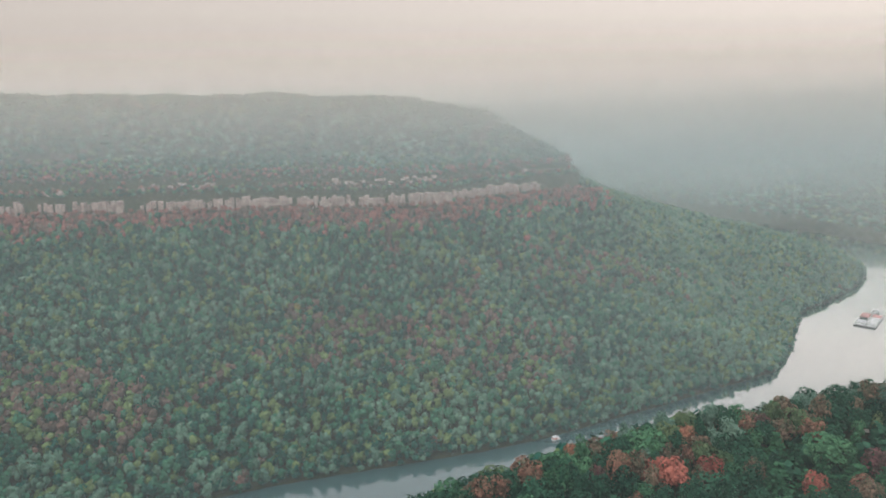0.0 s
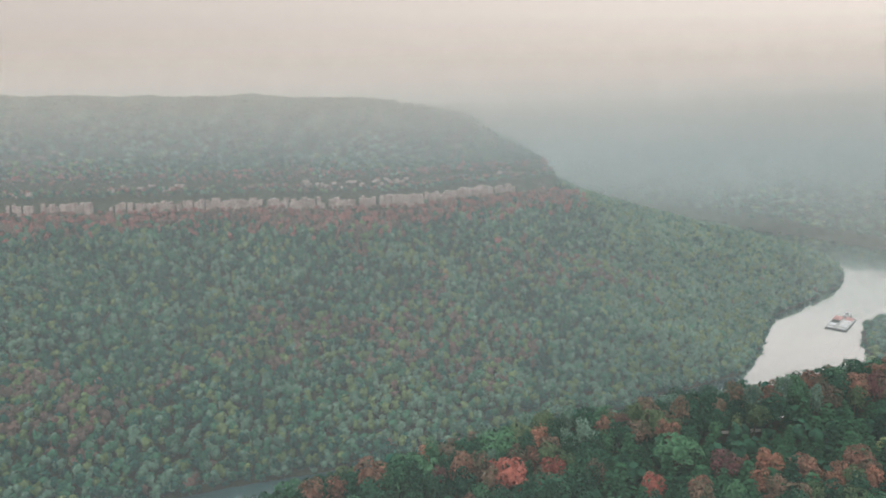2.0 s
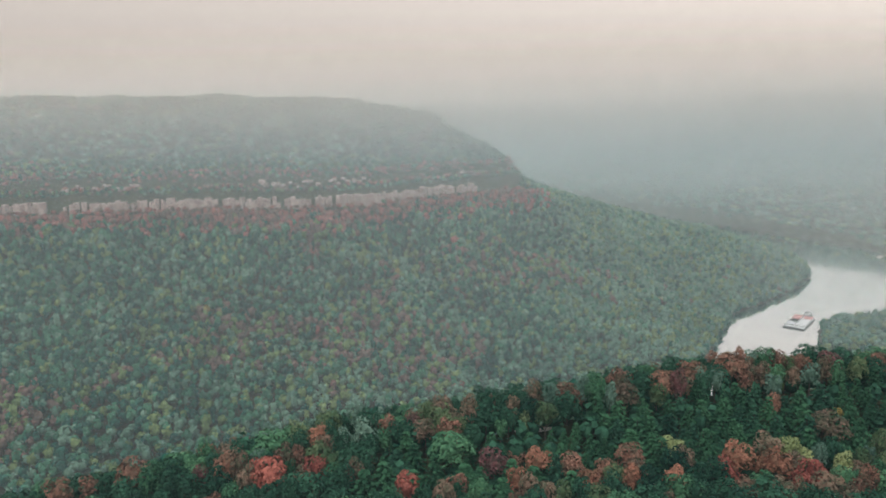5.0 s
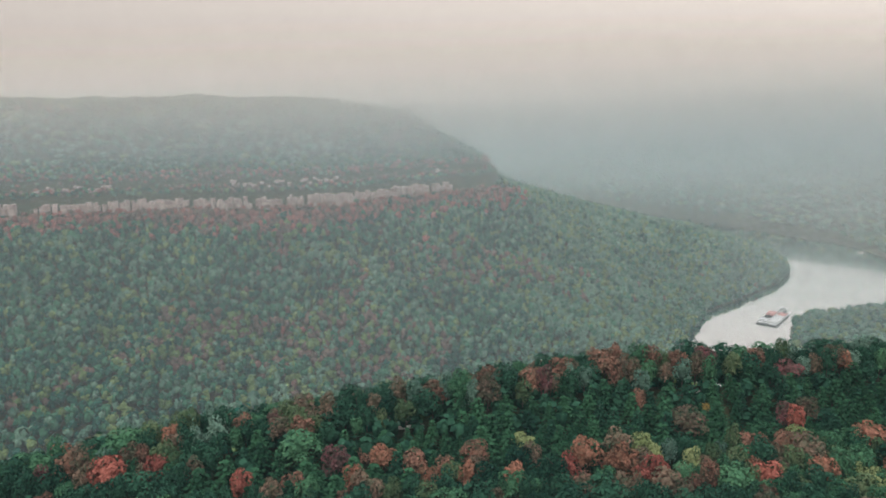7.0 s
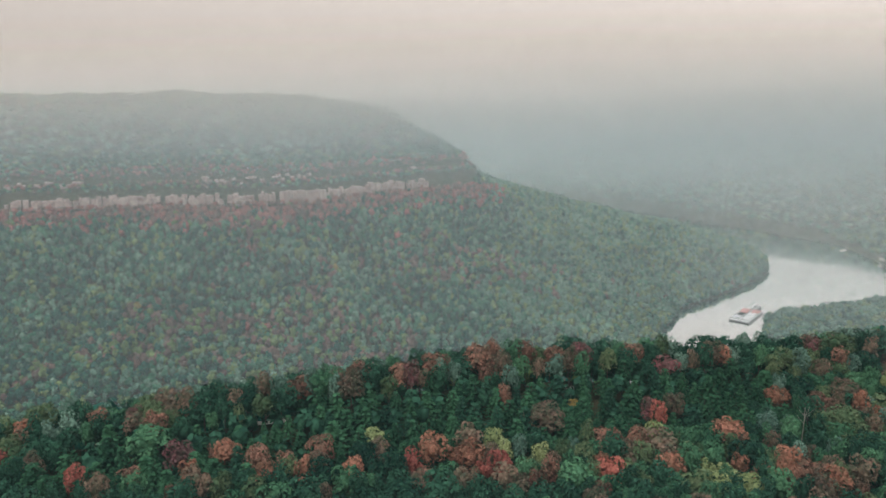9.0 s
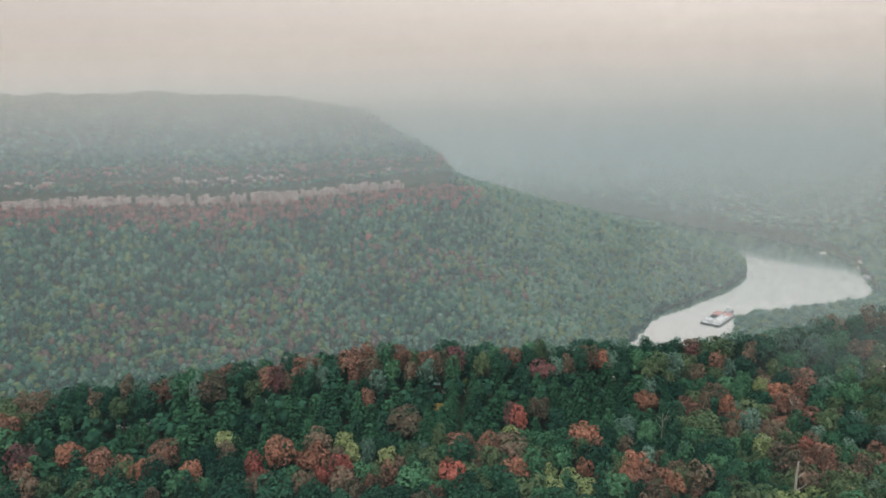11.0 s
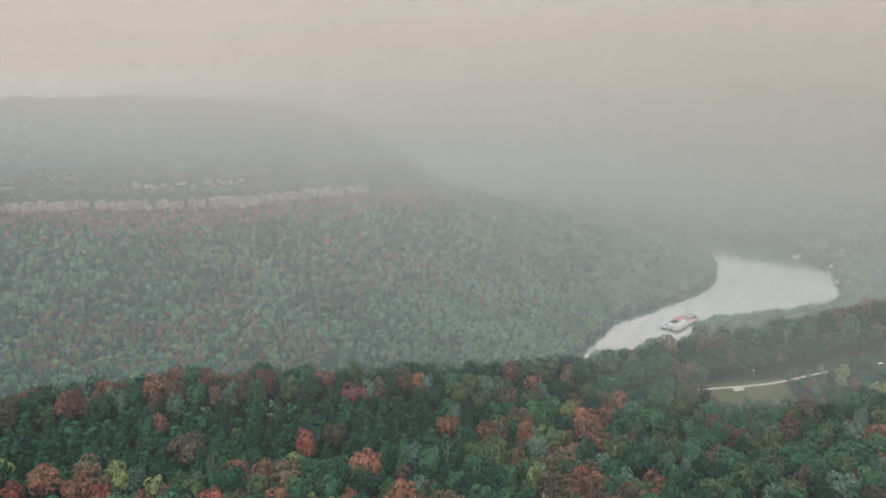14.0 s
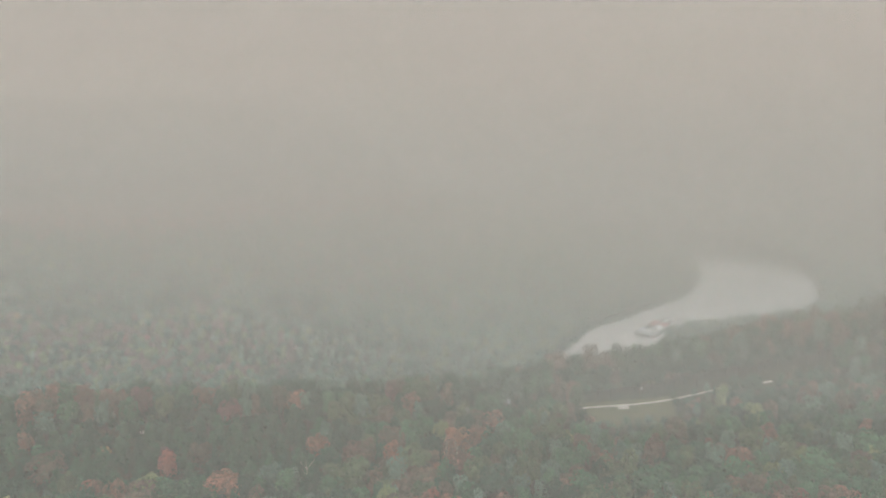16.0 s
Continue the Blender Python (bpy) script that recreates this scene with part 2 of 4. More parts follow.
def land(x, y):
    """The height of the ground; the river's surface is at 0."""
    x, y = np.asarray(x, float), np.asarray(y, float)
    rough = (vnoise(x, y, 60) - 0.5) * 7 + (vnoise(x, y, 23) - 0.5) * 3
    dm, db = inside_by(MOUNTAIN, x, y), inside_by(BENCH, x, y)
    u = dm / np.maximum(dm - db, 1.0)
    slope = np.interp(u, [0, 0.04, 0.16, 0.3, 0.42, 0.57, 0.69, 0.85, 1.0], [0, 4, 19, 35, 48, 69, 88, 114, 139])
    upper = np.interp(db, [0, 3, 12, 16, 60, 120, 200, 400, 2000], [139, 152, 161, 170, 196, 228, 250, 266, 288])
    hm = np.where(db > 0, upper, slope) + rough * np.clip(dm / 60, 0, 1) * np.where(db > 0, np.clip(db / 60, 0, 1) * 1.5, np.clip(-db / 40, 0.1, 1))
    dn = inside_by(NEARLAND, x, y)
    far = np.hypot(x - 150, y)
    low = 2.5 + 0.03 * np.clip(dn, 0, 300) + smooth(950, 1250, y) * 0.24 * np.clip(dn, 0, 550) + smooth(1200, 3200, far) * 120 * (0.55 + 0.9 * vnoise(x, y, 900)) + rough * np.clip(dn / 80, 0, 1)
    cy, cz, fz = np.interp(x, CREST_X, CREST_Y), np.interp(x, CREST_X, CREST_Z), np.interp(x, CREST_X, FRONT_Z)
    back = cy - y
    top = np.where(back > 0, cz + (fz - cz) * smooth(0, 40, back) - 1.5 * np.exp(-((back - 16) / 9.0) ** 2), cz - 0.55 * -back - 0.002 * back * back)
    plateau = top + (vnoise(x, y, 19) - 0.5) * 1.2
    hn = np.minimum(np.maximum(low, plateau), 2.0 + 1.15 * np.clip(dn, 0, 1e9))
    hn = np.where(y < 60, np.maximum(hn, np.minimum(fz, 2 + 1.15 * np.clip(dn, 0, 1e9))), hn)
    return np.where(dm > 0, hm, np.where(dn > 0, hn, -np.minimum(6.0, 0.25 * np.minimum(-dm, -dn)) - 0.3))


def axis_steps(lo, fine_lo, fine_hi, hi, step):
    mid = np.arange(fine_lo, fine_hi + 0.1, step)
    up, down, d = [], [], step
    v = mid[-1]
    while v < hi:
        d *= 1.22
        v += d
        up.append(v)
    v, d = mid[0], step
    while v > lo:
        d *= 1.22
        v -= d
        down.append(v)
    return np.array(down[::-1] + list(mid) + up)


def mesh_from(name, verts, faces, smooth_faces=True):
    me = bpy.data.meshes.new(name)
    me.from_pydata(verts.tolist() if hasattr(verts, "tolist") else verts, [], faces.tolist() if hasattr(faces, "tolist") else faces)
    if smooth_faces:
        me.polygons.foreach_set("use_smooth", [True] * len(me.polygons))
    me.update()
    return me


def sheet(name, gx, gy, mat):
    X, Y = np.meshgrid(gx, gy)
    V = np.stack([X, Y, land(X, Y)], -1).reshape(-1, 3)
    w, h = len(gx), len(gy)
    k = (np.arange(h - 1)[:, None] * w + np.arange(w - 1)[None, :]).ravel()
    me = mesh_from(name, V, np.stack([k, k + 1, k + w + 1, k + w], -1))
    me.materials.append(mat)
    return new(name, me)


ground = sheet("ground", axis_steps(-6200, -520, 900, 6200, 7.0), axis_steps(-2500, 60, 1150, 6200, 7.0), FLOOR)
tagged(ground, "leaf-strewn forest ground of ridge, gorge and mountain", "ground", kind="structure")

wm = mesh_from("water", [(-6200, -2000, 0), (1600, -2000, 0), (1600, 2900, 0), (-6200, 2900, 0)], [(0, 1, 2, 3)])
wm.materials.append(m_water)
tagged(new("water", wm), "calm pale river mirroring the overcast sky", "river", kind="structure")


# ---- small builders ----
def part(name, bm, mat, parent, label=""):
    me = bpy.data.meshes.new(name)
    bm.to_mesh(me)
    bm.free()
    me.materials.append(mat)
    ob = new(name, me)
    ob.parent = parent
    if label:
        ob["label"] = label
    return ob


def add_box(bm, x0, y0, z0, x1, y1, z1, bevel=0.0):
    made = bmesh.ops.create_cube(bm, size=1.0, matrix=Matrix.Translation(((x0 + x1) / 2, (y0 + y1) / 2, (z0 + z1) / 2)) @ Matrix.Diagonal((x1 - x0, y1 - y0, z1 - z0, 1)))
    if bevel:
        edges = list({e for v in made["verts"] for e in v.link_edges})
        bmesh.ops.bevel(bm, geom=edges, offset=bevel, segments=1, affect="EDGES")


def box(x0, y0, z0, x1, y1, z1, bevel=0.0):
    bm = bmesh.new()
    add_box(bm, x0, y0, z0, x1, y1, z1, bevel)
    return bm


def tube(points, radii, sides=6):
    """Verts and faces of a tapered limb along points."""
    V, F = [], []
    pts = [Vector(p) for p in points]
    for k, (p, r) in enumerate(zip(pts, radii)):
        ahead = (pts[min(k + 1, len(pts) - 1)] - pts[max(k - 1, 0)]).normalized()
        side = ahead.cross(Vector((0.31, 0.9, 0.2))).normalized()
        up = ahead.cross(side)
        for s in range(sides):
            a = 2 * math.pi * s / sides
            V.append(tuple(p + side * (r * math.cos(a)) + up * (r * math.sin(a))))
    for k in range(len(pts) - 1):
        for s in range(sides):
            t = (s + 1) % sides
            F.append((k * sides + s, k * sides + t, (k + 1) * sides + t, (k + 1) * sides + s))
    return V, F


def join_tubes(tubes):
    V, F = [], []
    for v, f in tubes:
        o = len(V)
        V += v
        F += [tuple(i + o for i in q) for q in f]
    return V, F


def ico(level):
    bm = bmesh.new()
    bmesh.ops.create_icosphere(bm, subdivisions=level, radius=1.0)
    V = np.array([v.co[:] for v in bm.verts])
    F = np.array([[v.index for v in f.verts] for f in bm.faces])
    bm.free()
    return V, F


ICO1, ICO2 = ico(1), ico(2)


def leaf_quads(centres, normals, sizes, r):
    """Slightly cupped leaf sprays: one quad each, facing about along its normal."""
    n = len(centres)
    nrm = normals + r.normal(0, 0.26, (n, 3))
    nrm /= np.linalg.norm(nrm, axis=1, keepdims=True)
    a = np.cross(nrm, r.normal(0, 1, (n, 3)))
    a /= np.linalg.norm(a, axis=1, keepdims=True)
    b = np.cross(nrm, a)
    s = sizes[:, None]
    w = r.uniform(0.6, 1.0, (n, 1))
    V = np.stack([centres - a * s, centres - b * s * w + nrm * s * 0.25, centres + a * s, centres + b * s * w + nrm * s * 0.25], 1).reshape(-1, 3)
    return V, np.arange(4 * n).reshape(-1, 4)


def crown_broad(seed, height, rx, base, lobes, leaves, size, column=1.0):
    """A billowing crown: overlapping leafy lobes, the higher ones inside the lower ring, their hidden halves left bare."""
    r = np.random.default_rng(seed)
    cz, rz = (height + base) / 2, (height - base) / 2
    centres, radii = [], []
    for k in range(lobes):
        zz = 0.86 - 1.42 * ((k + 0.5) / lobes) ** 0.85
        a = k * 2.399 + r.uniform(-0.6, 0.6)
        rad = math.sqrt(max(0.0, 1 - zz * zz)) * r.uniform(0.50, 0.72)
        centres.append((rx * rad * math.cos(a), rx * rad * math.sin(a), cz + rz * zz * 0.66))
        radii.append(rx * r.uniform(0.30, 0.50))
    centres, radii = np.array(centres), np.array(radii)
    squash = np.array([1, 1, 0.82 * column])
    C, Nn = [], []
    for c, lr in zip(centres, radii):
        n = int(leaves * (lr / (0.4 * rx)) ** 2) + 6
        d = r.normal(0, 1, (n, 3))
        d[:, 2] += 0.55
        d /= np.linalg.norm(d, axis=1, keepdims=True)
        p = c + d * lr * squash * r.normal(1.0, 0.09, (n, 1))
        deep = np.zeros(n, bool)
        for c2, l2 in zip(centres, radii):
            if c2 is not c:
                deep |= (np.linalg.norm((p - c2) / squash, axis=1) < l2 * 0.82) & (np.abs(c2 - c).sum() > 1e-6)
        keep = ~deep & (d[:, 2] > -0.75)
        C.append(p[keep])
        Nn.append((d + np.array([0, 0, 0.35]))[keep])
    C, Nn = np.concatenate(C), np.concatenate(Nn)
    V, F = leaf_quads(C, Nn, r.uniform(0.55, 1.2, len(C)) * size, r)
    core = ICO1[0] * np.array([rx * 0.52, rx * 0.52, rz * 0.50]) * r.uniform(0.8, 1.1, (len(ICO1[0]), 1)) + np.array([0, 0, cz])
    return V, F, core, ICO1[1]


def crown_pine(seed, height, rx, base):
    """Whorls of drooping needle boughs that shorten towards the tip."""
    r = np.random.default_rng(seed)
    C, Nn, S = [], [], []
    tiers = 8
    for k in range(tiers):
        z = base + (height - base) * (k + 0.4) / tiers
        reach = rx * (1 - (k / tiers) ** 1.5) * r.uniform(0.85, 1.1) + 0.3
        n = 8 if k < 6 else 5
        for b in range(n):
            a = 2 * math.pi * (b + r.uniform(-0.3, 0.3)) / n + k
            m = 8
            t = np.linspace(0.25, 1.0, m)
            off = r.normal(0, 0.16, m) * reach * 0.6
            C.append(np.stack([reach * t * math.cos(a) - off * math.sin(a), reach * t * math.sin(a) + off * math.cos(a), z + 0.25 * t - 0.5 * t * t + r.normal(0, 0.12, m)], 1))
            Nn.append(np.tile([0.25 * math.cos(a), 0.25 * math.sin(a), 1.0], (m, 1)))
            S.append(r.uniform(0.32, 0.56, m))
    V, F = leaf_quads(np.concatenate(C), np.concatenate(Nn), np.concatenate(S), r)
    core = ICO1[0] * np.array([rx * 0.28, rx * 0.28, (height - base) * 0.36]) + np.array([0, 0, (height + base) / 2 - 0.5])
    return V, F, core, ICO1[1]


def crown_mesh(name, built):
    V, F, cv, cf = built
    o = len(V)
    return mesh_from(name, np.concatenate([V, cv]).tolist(), F.tolist() + (cf + o).tolist())


def trunk_mesh(name, height, girth, seed, limbs=5):
    r = random.Random(seed)
    lean = [(r.uniform(-0.25, 0.25) * k, r.uniform(-0.25, 0.25) * k, height * k / 4 - (0.6 if k == 0 else 0)) for k in range(5)]
    parts = [tube(lean, [girth * (1 - 0.2 * k) for k in range(5)], 7)]
    for k in range(limbs):
        z = height * r.uniform(0.35, 0.8)
        a, q = r.uniform(0, 6.28), r.uniform(0.18, 0.28) * height
        p = Vector((lean[2][0], lean[2][1], z))
        parts.append(tube([p, p + Vector((q * 0.5 * math.cos(a), q * 0.5 * math.sin(a), q * 0.35)), p + Vector((q * math.cos(a), q * math.sin(a), q * 0.8))], [girth * 0.45, girth * 0.3, girth * 0.1], 5))
    V, F = join_tubes(parts)
    me = mesh_from(name, V, F)
    return me


# kind: name, category word, crown mesh, trunk mesh
SHAPES = {
    "round": [(crown_mesh("crown", crown_broad(11 + s, 10.8, 3.5, 3.2, 13 + s % 3, 74, 0.34)), trunk_mesh("trunk", 9.0, 0.26, s)) for s in range(6)],
    "tall": [(crown_mesh("crown", crown_broad(31 + s, 12.0, 2.7, 3.2, 14, 56, 0.31, 1.25)), trunk_mesh("trunk", 10.5, 0.24, s + 9)) for s in range(4)],
    "column": [(crown_mesh("crown", crown_broad(51, 15.0, 1.9, 2.6, 16, 44, 0.30, 1.7)), trunk_mesh("trunk", 12.5, 0.22, 21))],
    "pine": [(crown_mesh("crown", crown_pine(61 + s, 11.8, 3.1, 2.8)), trunk_mesh("trunk", 11.0, 0.22, 30 + s, 0)) for s in range(3)],
}
for _s in SHAPES.values():
    for _c, _t in _s:
        _t.materials.append(BARK)
PAINTED, KINDS, WOODS = {}, {}, []
WORDS = {
    "pine": ("pine_tree", "dark green pine with drooping needle boughs", "pine tree"),
    "deep": ("oak_tree", "deep green broadleaf tree standing on the wooded ridge", "tree"),
    "green": ("beech_tree", "mid-green broadleaf tree standing on the wooded ridge", "tree"),
    "sage": ("poplar_tree", "grey-green slender tree standing on the wooded ridge", "tree"),
    "olive": ("hickory_tree", "olive-green tree turning yellow on the wooded ridge", "tree"),
    "lime": ("hickory_tree", "pale yellow-green tree among darker trees on the ridge", "tree"),
    "gold": ("hickory_tree", "golden yellow autumn tree on the wooded ridge", "tree"),
    "brown": ("sourwood_tree", "russet-brown autumn tree standing on the wooded ridge", "tree"),
    "rust": ("sweetgum_tree", "rust-red autumn tree standing on the wooded ridge", "tree"),
    "orange": ("maple_tree", "bright orange autumn maple on the wooded ridge", "maple tree"),
    "red": ("maple_tree", "vivid red autumn maple on the wooded ridge", "maple tree"),
    "mauve": ("maple_tree", "dusky purple-red autumn maple on the wooded ridge", "maple tree"),
}


def plant(shape, which, tint, x, y, scale, wide, turn):
    """One tree of the near ridge: an Empty at its foot with its trunk and crown."""
    crown, trunk = SHAPES[shape][which % len(SHAPES[shape])]
    key = (crown.name, tint)
    if key not in PAINTED:
        PAINTED[key] = crown.copy()
        PAINTED[key].materials.append(LEAF[tint])
    name, label, cat = WORDS[tint]
    m = pose(x, y, float(land(x, y)), 0, 0, turn) @ Matrix.Diagonal((scale * wide, scale * wide, scale, 1))
    KINDS[name] = KINDS.get(name, 0) + 1
    if KINDS[name] > 290 or y > crest_y(x) + 1:
        WOODS.append((crown, tint, m))
        return None
    tree = new(name)
    tree.empty_display_size = 0.5
    tree.matrix_basis = m
    tagged(tree, label, cat, "trees on the near ridge")
    for n, me in (("trunk", trunk), ("crown", PAINTED[key])):
        ob = new(n, me)
        ob.parent = tree
    return tree


# ---- the near ridge ----
def crest_y(x):
    return float(np.interp(x, CREST_X, CREST_Y))


TREES = []   # x, y, radius


def free(x, y, rad):
    return all((x - a) ** 2 + (y - b) ** 2 > (0.74 * (rad + c)) ** 2 for a, b, c in TREES if abs(a - x) < 9 and abs(b - y) < 9)


def clearing(x, y):
    """The bare places: the lane with its meadow, and two small openings with a drive."""
    if 277 < x < 302 and 162.0 < y < 170.6 + (x - 278) * 0.17:
        return True
    if 270 < x < 352 and abs(y - np.interp(x, [274, 290, 305, 328, 352], [168.2, 170.2, 172.6, 177.4, 183])) < 2.3:
        return True
    if ((x - 97) / 4.5) ** 2 + ((y - 138) / 2.4) ** 2 < 1:
        return True
    return ((x - 170) / 2.6) ** 2 + ((y - 153) / 2.6) ** 2 < 1


# trees that stand out by their colour: shape, tint, x, y, size, width
MARKED = [
    ("round", "green", 78, 123, 1.0, 1.3), ("round", "red", 52, 117, 0.95, 0.8), ("round", "red", 70, 112, 0.95, 0.7), ("round", "mauve", 86, 119, 0.95, 0.95),
    ("round", "orange", 95, 120, 0.95, 0.85), ("tall", "orange", 90, 113.5, 0.85, 0.8), ("tall", "orange", 120, 116, 0.9, 0.9), ("round", "rust", 101, 119, 0.9, 0.9),
    ("round", "rust", 113, 121, 0.95, 0.9), ("round", "orange", 142, 122.5, 0.98, 0.95), ("tall", "red", 131, 119, 0.9, 0.95), ("round", "lime", 123, 127, 0.85, 0.9),
    ("tall", "lime", 149, 125, 0.82, 0.8), ("tall", "lime", 156, 124, 0.85, 0.8), ("round", "lime", 181, 133, 0.9, 0.8), ("round", "red", 169, 119, 0.98, 0.9), ("round", "brown", 181, 129, 1.0, 1.2),
    ("round", "orange", 197, 133, 1.05, 1.0), ("round", "rust", 117, 147, 1.0, 1.0), ("round", "rust", 145, 152, 1.05, 1.05), ("round", "rust", 183, 160, 1.0, 1.0),
    ("round", "orange", 51, 128, 0.9, 0.9), ("tall", "sage", 163, 151, 0.95, 0.9), ("tall", "sage", 152, 146, 0.95, 0.8), ("round", "gold", 166, 144, 0.5, 0.8),
    ("round", "deep", 86, 138, 1.12, 0.75), ("round", "orange", 255, 124, 0.78, 0.6), ("round", "rust", 245, 128, 0.9, 0.9), ("tall", "mauve", 182, 140, 0.95, 0.7), ("round", "brown", 235, 134, 0.95, 1.0),
    ("round", "brown", 276, 144, 0.9, 1.1), ("column", "olive", 283, 137, 0.98, 1.0), ("round", "red", 274, 119.5, 0.6, 0.7), ("round", "lime", 235, 113, 0.82, 0.9), ("round", "gold", 242, 114, 0.8, 0.7),
    ("round", "lime", 228, 111, 0.95, 1.2), ("round", "rust", 134, 150, 1.0, 0.9), ("round", "orange", 206, 161, 0.98, 0.85), ("round", "rust", 127, 146, 0.95, 1.0), ("round", "rust", 104, 141, 0.9, 1.0),
    ("round", "orange", 214, 148, 0.85, 0.9), ("round", "rust", 223, 146, 0.9, 1.0), ("round", "brown", 231, 150, 0.95, 1.1), ("tall", "rust", 107, 117, 0.85, 0.8), ("round", "rust", 79, 113, 0.82, 0.8),
    ("column", "lime", 312, 163, 0.85, 1.0), ("column", "deep", 318, 170, 0.62, 1.3), ("round", "deep", 324, 172, 0.7, 0.9),
]
for k, (shape, tint, x, y, s, w) in enumerate(MARKED):
    plant(shape, k, tint, x, y, s, w, 47 * k)
    TREES.append((x, y, 2.6 * s * w))

for k in range(26):
    x = 272 + 3.0 * k
    y = float(np.interp(x, [274, 290, 305, 328, 352], [168.2, 170.2, 172.6, 177.4, 183])) + 4.4 + 1.1 * math.sin(k * 2.3)
    plant("round", k, "deep" if k % 5 else "brown", x, y, 0.72 + 0.12 * math.sin(k * 1.7), 1.05, 61 * k)
    TREES.append((x, y, 1.6))

pick = random.Random(5)


def tint_at(x, y, back):
    """Leaf colours: pines in a band behind the front rows, russet on the crest, green with autumn patches elsewhere."""
    n = float(vnoise(x, y, 12)) * 0.5 + pick.random() * 0.5
    if 7 < back < 27 and 62 < x < 215 and n < 0.72:
        return "pine", "pine" if pick.random() < 0.8 else "deep"
    warm = float(vnoise(x + 300, y, 13)) * 0.75 + pick.random() * 0.25
    if back < 9 and x > 30:
        if warm > 0.53:
            tint = pick.choices(["brown", "rust", "mauve", "olive", "deep"], [4, 3.2, 0.8, 1.5, 1.5])[0]
        else:
            tint = pick.choices(["deep", "green", "sage", "olive", "brown"], [8, 3.5, 2.4, 0.8, 0.8])[0]
    # lowest front rows lean to deep green: shade among the crowns put into tint
    elif y < 113.5:
        if x < 205:
            tint = pick.choices(["deep", "green", "brown", "rust", "olive"], [9, 1.8, 0.9, 0.6, 0.5])[0]
        else:
            tint = pick.choices(["deep", "green", "olive", "brown", "lime"], [4, 4.5, 1.6, 0.8, 0.5])[0]
    elif y < 125 and 40 < x < 212:
        if warm > 0.42:
            tint = pick.choices(["rust", "brown", "orange", "red", "olive", "green"], [2.6, 2.6, 1.7, 0.6, 2.0, 2.0])[0]
        else:
            tint = pick.choices(["deep", "green", "olive", "lime", "brown"], [5 if x < 140 else 3.5, 4, 1.8, 0.7, 0.5])[0]
    elif n > 0.69 and x > 62:
        tint = pick.choices(["rust", "brown", "orange", "olive", "red"], [3.6, 4, 1.0, 3, 0.4])[0]
    elif x < 62:
        tint = pick.choices(["deep", "green", "olive", "rust", "orange"], [8, 6, 1.5, 0.9, 0.4])[0]
    elif x > 205 and y < 128:
        tint = pick.choices(["deep", "green", "olive", "sage", "brown", "rust"], [3, 6, 2.6, 1.4, 1.6, 1.2])[0]
    else:
        tint = pick.choices(["deep", "green", "olive", "sage", "brown", "lime"], [4.5, 6, 2.5, 1.6, 1.4, 0.6])[0]
    shape = "tall" if tint == "sage" or pick.random() < 0.28 else "round"
    return shape, tint


count = 0
for tries in range(42000):
    x = pick.uniform(-70, 372)
    y = crest_y(x) + 13 - pick.random() ** 0.85 * 93
    if y < 95:
        continue
    back = crest_y(x) - y
    s = pick.uniform(0.78, 1.10)
    w = pick.choice((0.62, 0.7, 0.78, 0.86, 0.95, 1.12))
    shape, tint = tint_at(x, y, back)
    if y < 111 and pick.random() < 0.45:
        continue
    if clearing(x, y) or not free(x, y, (2.3 if shape == "tall" else 3.0) * s * w):
        continue
    if x > 268 and y > np.interp(x, [274, 290, 305, 328, 352], [168.2, 170.2, 172.6, 177.4, 183]) + 2:
        s *= 1.12
    elif x > 279 and back < 25:
        s *= 0.72
    if 82 < x < 112 and 119 < y < 133 or 278 < x < 303 and 150 < y < 163:
        s *= 0.7
    if 299 < x < 350 and 0 < np.interp(x, [290, 305, 328, 352], [170.2, 172.6, 177.4, 183]) - y < 14:
        s *= 0.62
    if shape == "pine":
        s, w = s * 0.80, w * 1.3
    elif back < 10:
        s *= 1.06
    plant(shape, pick.randrange(12), tint, x, y, s, w, pick.uniform(0, 360))
    TREES.append((x, y, (2.3 if shape == "tall" else 3.0) * s * w))
    count += 1
    if count > 2300:
        break

# the trees of the same woods that cannot be told apart
V_, F_, M_, o_n = [], [], [], 0
TINTS = list(PALETTE)
for crown, tint, m in WOODS:
    co = np.empty(len(crown.vertices) * 3, np.float32)
    crown.vertices.foreach_get("co", co)
    mm = np.array(m)
    V_.append(co.reshape(-1, 3) @ mm[:3, :3].T + mm[:3, 3])
    for f in crown.polygons:
        F_.append([i + o_n for i in f.vertices])
    M_ += [TINTS.index(tint)] * len(crown.polygons)
    o_n += len(crown.vertices)
me_ = mesh_from("ridge_woods", np.concatenate(V_), F_)
me_.polygons.foreach_set("material_index", M_)
for k in TINTS:
    me_.materials.append(LEAF[k])
tagged(new("ridge_woods", me_), "mixed green and russet woods closing the ridge", "forest", kind="stuff")


